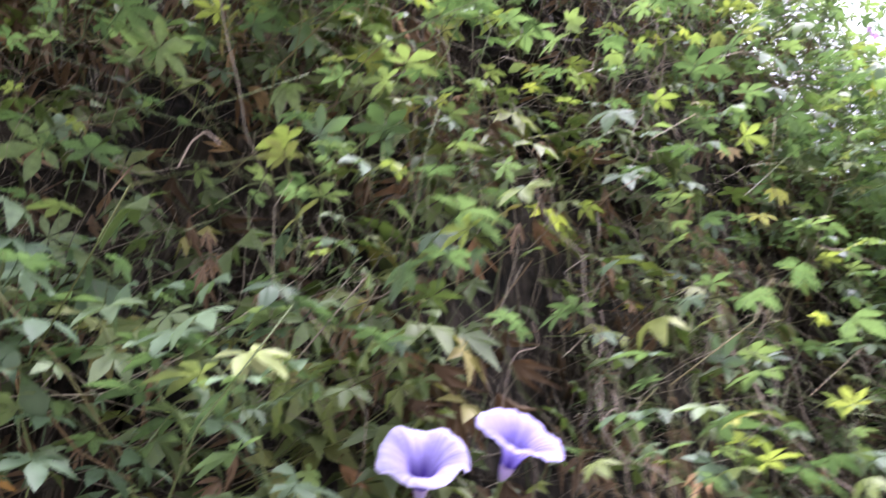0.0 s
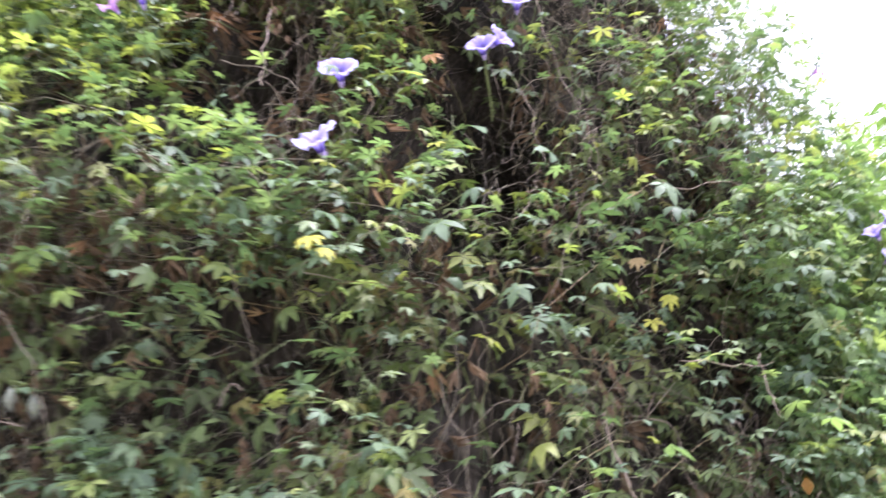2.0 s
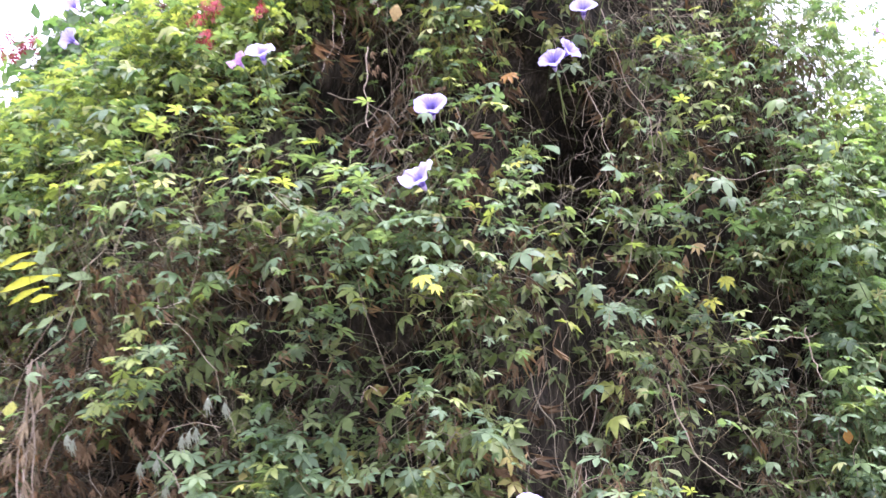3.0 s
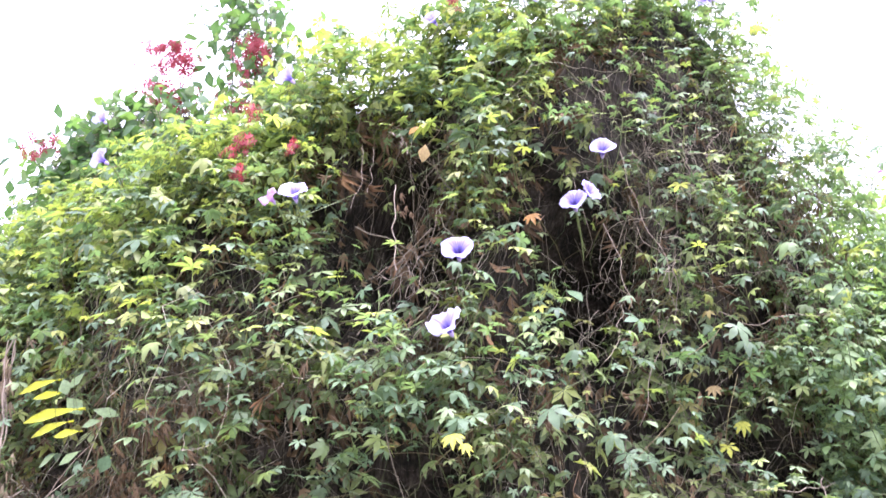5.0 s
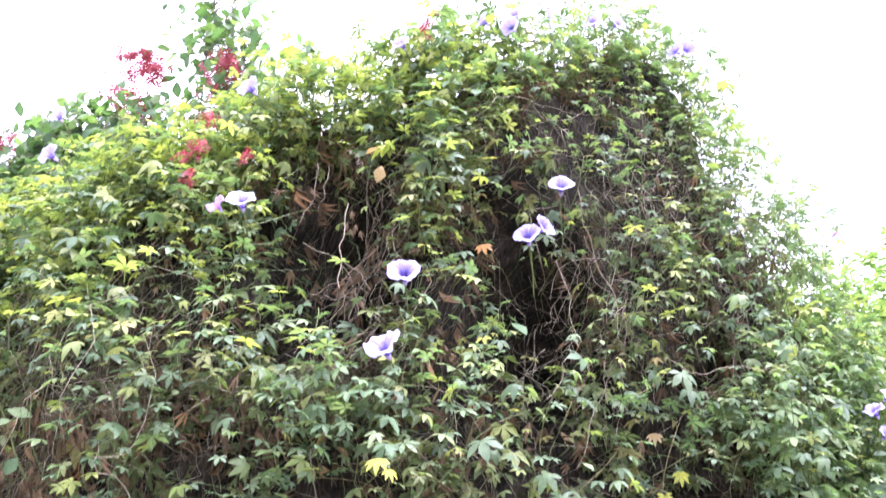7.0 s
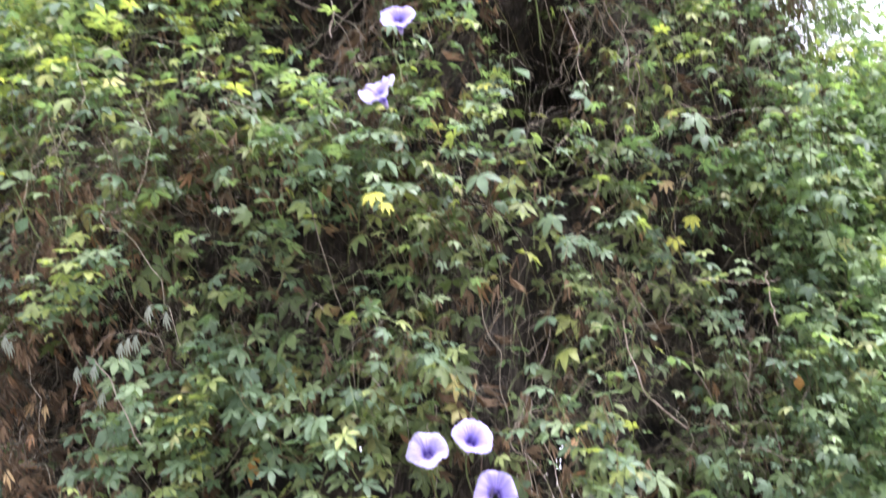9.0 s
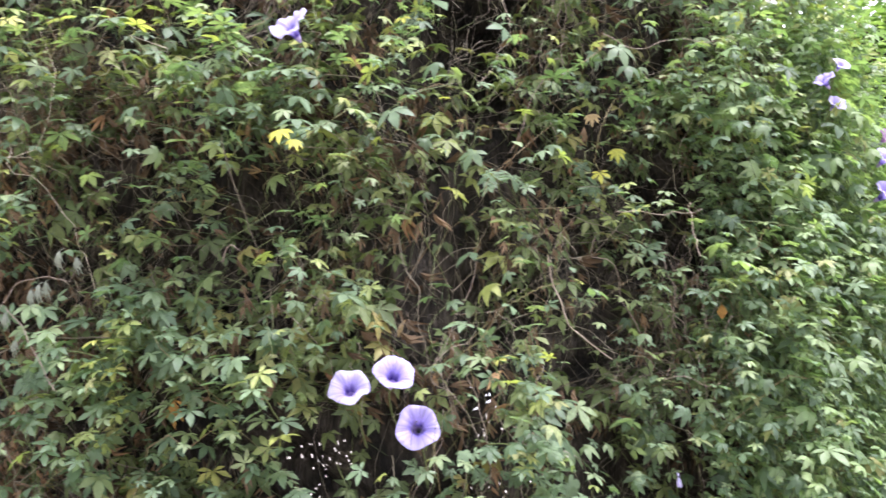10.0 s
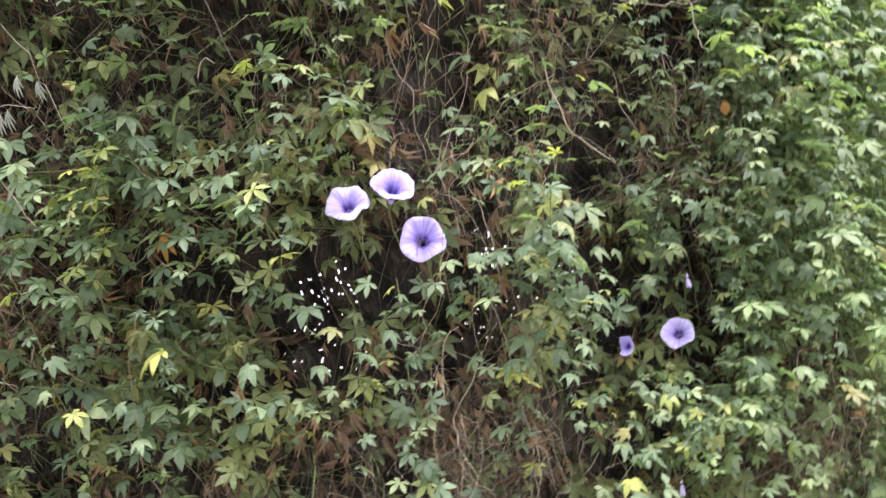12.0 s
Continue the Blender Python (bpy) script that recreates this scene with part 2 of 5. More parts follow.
def tube(soup, points, radius, sides=4, slot=0, taper=0.4):
    """A thin stem along points."""
    p = np.asarray(points, float)
    n = len(p)
    t = unit(np.gradient(p, axis=0))
    side = unit(np.cross(t, np.array([0.31, 0.22, 0.92])) + 1e-6)
    up = np.cross(t, side)
    r = radius * np.linspace(1, taper, n)[:, None, None]
    a = np.arange(sides) * 2 * np.pi / sides
    ring = p[:, None, :] + r * (np.cos(a)[None, :, None] * side[:, None, :] + np.sin(a)[None, :, None] * up[:, None, :])
    i = np.arange(n - 1)[:, None] * sides
    j = np.arange(sides)[None, :]
    k = (j + 1) % sides
    q = np.stack([i + j, i + k, i + sides + k, i + sides + j], -1).reshape(-1, 4)
    soup.add(ring, np.concatenate([q[:, [0, 1, 2]], q[:, [0, 2, 3]]]), slot)


def bend(points, amount, rng):
    """A smooth random sway added to points."""
    p = np.asarray(points, float)
    s = np.linspace(0, 1, len(p))[:, None]
    for k in (1, 2, 3.5, 6):
        p = p + amount / k * np.sin(2 * np.pi * (k * s * 0.8 + rng.random(3))) * rng.normal(0.6, 0.5, 3)
    return p


# ---- leaf shapes, of length 1 from the stalk's end to the middle tip ----
def leaf_shape(lobes, wide, droop, fold=0.05, curl=0.0, stalk=0.9):
    """A palmate leaf. lobes: (angle, length); each lobe is a folded, drooping blade, and all meet in one point at the stalk."""
    v, f = [(0.0, 0.0, 0.0)], []
    for angle, length in lobes:
        a = radians(angle)
        d, s = np.array([math.sin(a), math.cos(a), 0]), np.array([math.cos(a), -math.sin(a), 0])
        i = len(v)
        for t, w in ((0.28, 0.58), (0.56, 1.0), (0.82, 0.56)):
            z = -droop * (t * length) ** 2 * (1 + curl * t)
            c = d * t * length
            h = wide * w * length * 0.5
            v += [tuple(c - s * h + np.array([0, 0, z + fold * w * length])), tuple(c + np.array([0, 0, z])),
                  tuple(c + s * h + np.array([0, 0, z + fold * w * length]))]
        v.append(tuple(d * length + np.array([0, 0, -droop * length ** 2 * (1 + curl)])))
        f += [(0, i + 1, i), (0, i + 2, i + 1)]
        for k in (0, 3):
            b = i + k
            f += [(b, b + 1, b + 4), (b, b + 4, b + 3), (b + 1, b + 2, b + 5), (b + 1, b + 5, b + 4)]
        f += [(i + 6, i + 7, i + 9), (i + 7, i + 8, i + 9)]
    if stalk:
        i, r = len(v), 0.018
        e = np.array([0.05, -0.35 * stalk, -0.75 * stalk])
        ring = [np.array([r, 0, 0]), np.array([-r, 0.0, r]), np.array([-r, 0, -r])]
        v += [tuple(q) for q in ring] + [tuple(q + e) for q in ring]
        for a in range(3):
            b = (a + 1) % 3
            f += [(i + a, i + b, i + 3 + b), (i + a, i + 3 + b, i + 3 + a)]
        f += [(0, i, i + 1), (0, i + 1, i + 2)]
    return np.array(v), np.array(f)


FIVE = [(-112, 0.62), (-56, 0.88), (0, 1.0), (56, 0.88), (112, 0.62)]
PALMATE = [
    leaf_shape(FIVE, 0.40, 0.22),
    leaf_shape([(-104, 0.66), (-50, 0.92), (4, 1.0), (60, 0.85), (118, 0.58)], 0.46, 0.45, 0.03),
    leaf_shape([(-118, 0.55), (-62, 0.80), (-4, 1.0), (50, 0.90), (100, 0.66)], 0.36, 0.10, 0.09),
    leaf_shape([(-70, 0.80), (0, 1.0), (66, 0.82)], 0.52, 0.35, 0.04),
    leaf_shape([(-95, 0.55), (-46, 0.9), (0, 1.0), (48, 0.88), (98, 0.6)], 0.50, 0.65, 0.02, 0.3),
]


def plain_leaf(lobes, wide, droop):
    """A lobed leaf of few faces: each lobe folded along its rib and hanging at the tip."""
    v, f = [(0.0, 0.0, 0.0)], []
    for deg, length in lobes:
        a = math.radians(deg)
        d, n = np.array([math.sin(a), math.cos(a), 0]), np.array([math.cos(a), -math.sin(a), 0])
        i, h = len(v), np.array([0, 0, 1.0])
        v += [d * 0.5 * length - n * 0.5 * wide * length + h * 0.02, d * 0.52 * length - h * (0.05 + droop * 0.25), d * 0.5 * length + n * 0.5 * wide * length + h * 0.02, d * length - h * droop]
        f += [(0, i + 1, i), (0, i + 2, i + 1), (i, i + 1, i + 3), (i + 1, i + 2, i + 3)]
    return np.array([tuple(q) for q in v]), np.array(f)


PLAIN = [plain_leaf(FIVE, 0.42, 0.2), plain_leaf(FIVE, 0.46, 0.4), plain_leaf([(-104, 0.66), (-50, 0.92), (4, 1.0), (60, 0.85), (118, 0.58)], 0.40, 0.3)]
OVATE = leaf_shape([(0, 1.0)], 0.66, 0.25, 0.06, stalk=0.4)
CRUMPLED = leaf_shape([(-24, 0.8), (-6, 1.0), (14, 0.7)], 0.15, 0.8, 0.12, -0.7, stalk=0.9)
WILTED = leaf_shape([(-24, 0.7), (-9, 0.95), (3, 1.0), (16, 0.8)], 0.12, 0.7, 0.10, -0.3, stalk=0.7)

# ---- the mound ----
# Front of the mound in plan, its height along x, and the small hollows and bulges of its face
PLAN_X = [-3.0, -2.6, -1.8, -1.1, -0.7, -0.4, -0.15, 0.08, 0.22, 0.36, 0.55, 0.78, 0.95, 1.08, 1.2, 1.35, 1.48]
PLAN_Y = [1.3, 1.05, 0.72, 0.50, 0.40, 0.40, 0.43, 0.49, 0.59, 0.74, 0.84, 0.93, 1.16, 1.60, 2.05, 2.6, 3.0]
TOP_X = [-3.0, -2.75, -2.4, -1.8, -1.1, -0.7, -0.4, -0.2, 0.0, 0.15, 0.3, 0.5, 0.58, 0.66, 0.76, 0.9, 1.2, 1.33, 1.48]
TOP_Z = [0.3, 1.6, 2.42, 2.66, 2.74, 2.78, 2.91, 3.03, 3.09, 3.18, 3.36, 3.43, 3.28, 3.02, 2.76, 2.57, 2.40, 2.1, 0.4]
DEEP = 0.55


def smooth_curve(x, xs, ys):
    """Linear steps between the control values, softened by a short average."""
    return sum(np.interp(x + d, xs, ys) for d in (-0.09, -0.045, 0.0, 0.045, 0.09)) / 5


def face(x, z):
    """The y of the mound's front at x and height z."""
    x, z = np.asarray(x, float), np.asarray(z, float)
    top = smooth_curve(x, TOP_X, TOP_Z)
    s = np.clip(z / top, 0, 1)
    y = smooth_curve(x, PLAN_X, PLAN_Y) + DEEP * (1 - (1 - s ** 4) ** 0.25)
    return y + relief(x, z)


def clump(x, z):
    """Where shoots crowd together, 0 to 1."""
    u, v = x + 0.35 * z, z - 0.2 * x
    c = np.sin(27 * u + 2.2 * np.sin(7 * v) + 1.7 * np.sin(11 * u + 1)) + 0.8 * np.sin(15 * v + 2.5 * np.sin(8 * u + 2)) + 0.5 * np.sin(43 * u - 9 * v + 2 * np.sin(13 * v))
    return np.clip(0.5 + 0.27 * c, 0, 1)


def relief(x, z):
    """Bulges (minus) and hollows (plus) of the face, and the undercut towards the foot."""
    under = np.clip((1.62 - z) / 0.35, 0, 1)
    y = 0.10 * under * under * (3 - 2 * under) * np.clip((0.35 - x) / 0.3, 0, 1)
    y = y + 0.03 * np.sin(5.1 * x + 1.3 * z + 0.7) * np.sin(4.3 * z + 0.5) + 0.02 * np.sin(11.0 * x - 3.0 * z) * np.sin(9.0 * z + 2.0 * x)
    y = y - 0.08 * (clump(x, z) - 0.5) * np.clip((z - 0.9) * 3, 0, 1)
    y = y - 0.07 * blob(x, z, -0.38, 2.12, 0.30, 0.14) - 0.06 * blob(x, z, 0.08, 2.62, 0.10, 0.14)
    y = y + 0.13 * blob(x, z, -0.09, 1.97, 0.09, 0.10) + 0.08 * blob(x, z, 0.16, 1.82, 0.05, 0.11) + 0.06 * blob(x, z, 0.42, 2.08, 0.13, 0.14) + 0.26 * blob(x, z, 0.15, 2.43, 0.11, 0.13) + 0.22 * blob(x, z, -0.19, 2.48, 0.085, 0.18)
    y = y + 0.09 * blob(x, z, -0.50, 1.88, 0.10, 0.10) + 0.08 * blob(x, z, 0.55, 2.00, 0.06, 0.12) + 0.05 * blob(x, z, 0.10, 1.52, 0.16, 0.10) + 0.08 * blob(x, z, -0.18, 1.62, 0.07, 0.07) + 0.05 * blob(x, z, 0.50, 1.54, 0.14, 0.09)
    y = y + 0.05 * blob(x, z, 0.20, 1.93, 0.08, 0.14)
    return y


def blob(x, z, cx, cz, sx, sz):
    return np.exp(-((x - cx) / sx) ** 2 - ((z - cz) / sz) ** 2)


def skin(x, a):
    """Points of the mound's outside: x along it, a from 0 at the front's foot over the top (pi / 2) to the back's foot (pi)."""
    x, a = np.asarray(x, float), np.asarray(a, float)
    top = smooth_curve(x, TOP_X, TOP_Z)
    c, s = np.cos(a), np.clip(np.sin(a), 0, 1)
    z = top * np.sqrt(s)
    y = smooth_curve(x, PLAN_X, PLAN_Y) + DEEP * (1 - np.sign(c) * np.sqrt(np.abs(c)))
    y = y + relief(x, z) * np.clip(c * 3, 0, 1)
    return np.stack([x, y, z], -1)


def outward(x, a):
    e = 0.01
    dx = skin(x + e, a) - skin(x - e, a)
    da = skin(x, np.clip(a + e, 0.002, np.pi)) - skin(x, np.clip(a - e, 0.001, np.pi))
    return unit(np.cross(dx, da))


def angle_at(x, z):
    """The front's angle at height z."""
    return np.arcsin(np.clip(z / smooth_curve(x, TOP_X, TOP_Z), 0, 1) ** 2)


# old growth that hangs open: x, z, half-widths, how bare it is, and how full of dry stems
BARE_HIGH = [(-0.20, 2.61, 0.07, 0.06, 0.8, 0.2), (-0.205, 2.45, 0.055, 0.14, 1, 0.12), (-0.12, 2.45, 0.05, 0.14, 1, 0.5), (0.10, 2.51, 0.045, 0.06, 0.9, 0.1), (0.21, 2.37, 0.04, 0.08, 1, 0.12), (-0.19, 2.70, 0.09, 0.05, 0.7, 0.9), (0.15, 2.43, 0.09, 0.11, 1, 0.1), (0.07, 2.56, 0.03, 0.08, 0.35, 0.1), (0.29, 2.51, 0.06, 0.16, 0.5, 0.25),
             (0.34, 2.66, 0.08, 0.10, 0.3, 0.25), (0.60, 2.66, 0.11, 0.18, 0.55, 0.6), (0.67, 2.49, 0.07, 0.11, 0.6, 0.8), (0.32, 2.96, 0.12, 0.09, 0.7, 0.8), (0.21, 2.82, 0.08, 0.07, 0.6, 0.6), (0.46, 2.84, 0.12, 0.14, 0.5, 0.6)]
BARE_SHOULDER = [(-0.51, 2.33, 0.1, 0.06, 0.6, 0.9), (-0.47, 2.12, 0.11, 0.05, 0.75, 0.9), (-0.25, 2.10, 0.035, 0.07, 0.85, 0.3), (-0.58, 2.07, 0.1, 0.07, 0.75, 0.9), (-0.17, 2.18, 0.025, 0.05, 0.9, 0.2),
                 (-0.72, 2.27, 0.1, 0.05, 0.7, 0.7), (-0.62, 2.14, 0.06, 0.05, 0.7, 0.8), (-0.85, 2.40, 0.1, 0.04, 0.6, 0.6), (-0.46, 2.37, 0.05, 0.04, 0.7, 0.6), (-0.36, 2.25, 0.05, 0.06, 0.6, 0.8), (-0.04, 2.32, 0.03, 0.05, 0.7, 0.6), (0.22, 2.32, 0.08, 0.05, 0.9, 0.12), (-0.33, 2.02, 0.04, 0.06, 0.7, 0.6),
                 (0.51, 2.31, 0.07, 0.06, 0.85, 0.3), (0.30, 2.14, 0.05, 0.05, 0.5, 0.4)]
BARE_MIDDLE = [(-0.80, 1.95, 0.20, 0.20, 0.75, 0.8), (-0.52, 2.00, 0.08, 0.09, 0.8, 1), (-0.49, 1.89, 0.07, 0.06, 0.95, 0.2), (-0.53, 1.77, 0.16, 0.045, 0.9, 0.9), (-0.075, 1.955, 0.095, 0.11, 1, 0.7),
               (0.31, 1.98, 0.03, 0.10, 0.85, 0.9), (0.35, 1.94, 0.03, 0.03, 0.8, 0.9), (0.55, 2.02, 0.04, 0.12, 0.95, 0.7), (0.52, 1.81, 0.035, 0.10, 0.9, 1), (0.15, 1.86, 0.045, 0.10, 0.95, 0.7), (0.19, 1.73, 0.05, 0.07, 0.9, 1)]
BARE_FOOT = [(0.76, 1.38, 0.08, 0.13, 0.8, 0.9), (0.19, 1.34, 0.14, 0.09, 0.75, 0.6), (0.29, 1.31, 0.07, 0.07, 0.75, 0.7), (0.12, 1.41, 0.05, 0.08, 0.8, 0.8), (0.19, 1.47, 0.045, 0.07, 0.85, 0.8), (-0.03, 1.32, 0.07, 0.07, 0.8, 0.9),
             (0.38, 1.61, 0.04, 0.07, 0.45, 0.3), (-0.50, 1.62, 0.08, 0.09, 0.8, 0.8), (-0.64, 1.72, 0.15, 0.14, 0.75, 0.8), (-0.38, 1.57, 0.06, 0.06, 0.7, 0.6), (-0.17, 1.61, 0.055, 0.055, 0.85, 0.3), (-0.02, 1.56, 0.055, 0.05, 0.7, 0.3), (0.0, 1.63, 0.05, 0.04, 0.7, 0.2), (-0.2, 1.25, 0.26, 0.07, 0.8, 0.9), (0.7, 1.24, 0.2, 0.07, 0.5, 0.6)]
BARE = BARE_HIGH + BARE_SHOULDER + BARE_MIDDLE + BARE_FOOT


def bare(x, z, dryness=False):
    """How far the old growth shows instead of leaves, or how full of dry stems it is, 0 to 1."""
    b = 0.0
    for cx, cz, sx, sz, much, stems in BARE:
        b = b + much * (stems if dryness else 1.0) * blob(x, z, cx, cz, sx, sz)
    return np.clip(b, 0, 1)


# where the front growth is thin and the olive, shade-toned leaves behind it show: x, z, half-widths, how thin
SPARSE = [(0.69, 1.42, 0.08, 0.08, 0.3), (0.20, 1.88, 0.08, 0.07, 0.3), (0.18, 2.08, 0.07, 0.05, 0.3), (0.06, 1.87, 0.06, 0.05, 0.35), (0.23, 1.76, 0.06, 0.05, 0.4), (0.19, 2.10, 0.07, 0.05, 0.3), (-0.20, 1.89, 0.05, 0.04, 0.35), (0.36, 1.67, 0.06, 0.05, 0.3), (-0.44, 1.83, 0.07, 0.04, 0.4), (0.09, 1.66, 0.05, 0.05, 0.25),
          (0.06, 1.99, 0.06, 0.07, 0.6), (0.06, 1.85, 0.06, 0.05, 0.5), (0.19, 2.12, 0.07, 0.06, 0.6), (0.20, 1.90, 0.07, 0.08, 0.85), (0.37, 1.88, 0.07, 0.06, 0.8), (0.23, 1.82, 0.05, 0.06, 0.6), (0.21, 2.00, 0.06, 0.05, 0.4),
          (-0.14, 1.99, 0.06, 0.06, 0.5), (-0.26, 2.12, 0.06, 0.05, 0.6), (-0.13, 2.31, 0.07, 0.06, 0.7), (-0.96, 2.45, 0.10, 0.06, 0.3), (0.23, 2.34, 0.06, 0.05, 0.6)]


def sparse(x, z):
    """How thin the front growth is, 0 to 1."""
    return np.clip(sum(much * blob(x, z, cx, cz, sx, sz) for cx, cz, sx, sz, much in SPARSE), 0, 0.92)


# where leafy shoots crowd in front: x, z, half-widths
LUSH_LOW = [(-0.25, 1.84, 0.06, 0.04), (0.31, 1.54, 0.09, 0.04), (0.51, 1.33, 0.09, 0.07), (0.41, 1.32, 0.06, 0.04), (0.66, 1.41, 0.09, 0.07), (0.47, 1.41, 0.06, 0.05), (0.07, 1.47, 0.04, 0.03), (-0.01, 1.39, 0.05, 0.03), (-0.15, 1.42, 0.07, 0.03),
            (-0.29, 1.50, 0.04, 0.05), (0.61, 1.31, 0.07, 0.07), (0.45, 1.24, 0.07, 0.06), (-0.16, 1.52, 0.05, 0.04), (0.12, 1.54, 0.03, 0.03), (0.30, 1.60, 0.06, 0.05), (0.47, 1.61, 0.06, 0.06), (0.60, 1.63, 0.09, 0.09)]
LUSH_MIDDLE = [(-0.23, 2.06, 0.05, 0.04), (0.56, 2.10, 0.06, 0.06), (0.60, 2.04, 0.05, 0.06), (0.40, 2.15, 0.08, 0.05), (-0.70, 2.02, 0.12, 0.06), (-0.45, 2.15, 0.08, 0.03), (-0.14, 1.72, 0.18, 0.05), (0.20, 2.05, 0.07, 0.03), (0.17, 1.95, 0.05, 0.025), (0.07, 1.78, 0.05, 0.04), (0.13, 1.77, 0.03, 0.03), (0.58, 1.84, 0.06, 0.07), (0.68, 1.88, 0.09, 0.05), (0.65, 1.78, 0.09, 0.08), (0.28, 1.79, 0.05, 0.06),
               (0.26, 1.72, 0.05, 0.04), (0.0, 2.10, 0.06, 0.03), (-0.13, 2.10, 0.05, 0.04), (-0.18, 2.04, 0.05, 0.03), (0.41, 2.11, 0.05, 0.04), (0.45, 2.00, 0.06, 0.03), (-0.23, 1.80, 0.05, 0.03), (-0.26, 1.67, 0.06, 0.05), (-0.40, 1.60, 0.04, 0.04), (-0.05, 1.70, 0.05, 0.05), (0.05, 1.89, 0.05, 0.04)]
LUSH_HIGH = [(0.58, 2.17, 0.07, 0.06), (0.18, 2.52, 0.03, 0.05), (-0.42, 2.06, 0.08, 0.05), (-0.60, 2.53, 0.12, 0.06), (-0.36, 2.52, 0.10, 0.06), (-0.42, 2.66, 0.12, 0.06), (0.24, 2.55, 0.04, 0.06), (-0.10, 2.15, 0.11, 0.05), (-0.02, 2.16, 0.06, 0.06), (-0.17, 2.10, 0.06, 0.04), (-0.37, 2.18, 0.10, 0.05), (-0.60, 2.41, 0.15, 0.07), (-0.58, 2.24, 0.09, 0.06), (0.0, 2.48, 0.03, 0.10), (0.0, 2.66, 0.07, 0.06), (-0.08, 2.87, 0.12, 0.08), (0.11, 2.27, 0.06, 0.03), (0.44, 2.50, 0.05, 0.12),
             (0.35, 2.32, 0.07, 0.05), (0.39, 2.17, 0.12, 0.06), (0.73, 2.24, 0.11, 0.08), (0.53, 2.79, 0.07, 0.09), (0.26, 2.98, 0.14, 0.09), (-0.07, 2.25, 0.06, 0.03), (0.09, 2.20, 0.05, 0.06), (-0.42, 2.46, 0.09, 0.07), (-0.35, 2.56, 0.09, 0.05), (-0.30, 2.78, 0.08, 0.04)]


def lush(x, z):
    """How thickly leafy shoots hang in front, 0 to 1; the far shoulders and the open end are leafy all over."""
    c = np.clip((-0.65 - x) / 0.3, 0, 1) * (z > 2.1) * 0.4 + np.clip((x - 0.66) / 0.2, 0, 1) * 0.7 + 0.35 * np.clip((z - 2.6) / 0.3, 0, 1)
    for cx, cz, sx, sz in LUSH_LOW + LUSH_MIDDLE + LUSH_HIGH:
        c = c + blob(x, z, cx, cz, sx, sz)
    return np.clip(c, 0, 1)


def folds(x, z):
    """Upright folds between the hanging masses of leaves, 0 to 1."""
    u = x + 0.06 * np.sin(3.1 * z + 1.0) + 0.02 * np.sin(9.0 * z + 6.0 * x)
    c = np.sin(41 * u + 1.8 * np.sin(5 * u + 2.0 * z)) + 0.7 * np.sin(23 * u + 4.0 * z + 1.0)
    return np.clip((c - 0.45) / 0.8, 0, 1) * np.clip((0.7 - x) / 0.15, 0, 1)


rng = np.random.default_rng(7)

ground_mesh = bpy.data.meshes.new("ground")
gb = bmesh.new()
bmesh.ops.create_grid(gb, x_segments=40, y_segments=40, size=400)
gb.to_mesh(ground_mesh)
gb.free()
ground_mesh.materials.append(ground_material())
tagged(new("ground", ground_mesh), "dry dusty pale ground around the overgrown mound", "ground", kind="structure")

vine = new("morning_glory_vine")
vine.location = (0, 0, 0)
tagged(vine, "dense green morning glory vine over a mound of dry stems", "vine")


# places where small slits of light come through from behind: x, z, how many
GAPS = [(-0.104, 1.565, 1.6), (-0.087, 1.52, 1.5), (-0.039, 1.583, 1.4), (0.022, 1.85, 0.9), (0.072, 1.868, 0.7), (0.20, 1.68, 1.6), (0.202, 1.648, 1.5), (0.20, 1.617, 1.5), (0.23, 1.528, 1.3), (0.293, 1.556, 1.0), (-0.086, 1.714, 1.1), (-0.113, 1.525, 1.3), (-0.019, 1.583, 1.1), (0.161, 1.483, 1.3), (-0.091, 1.469, 1.2), (-0.153, 1.456, 0.9), (-0.039, 1.452, 1.1), (-0.249, 1.74, 1.6), (-0.218, 1.753, 1.4), (-0.095, 1.73, 0.8)]
# thin places in front of them: x, z
THIN = [(-0.023, 1.575), (-0.02, 1.525), (0.046, 1.59), (0.235, 1.66), (0.234, 1.62), (0.259, 1.53), (0.205, 1.496), (-0.016, 1.483), (0.036, 1.47), (-0.15, 1.676), (-0.125, 1.682)]


def slits(x, z):
    """How torn the mat is, 0 and up."""
    return sum(w * blob(x, z, cx, cz, 0.024, 0.026) for cx, cz, w in GAPS)


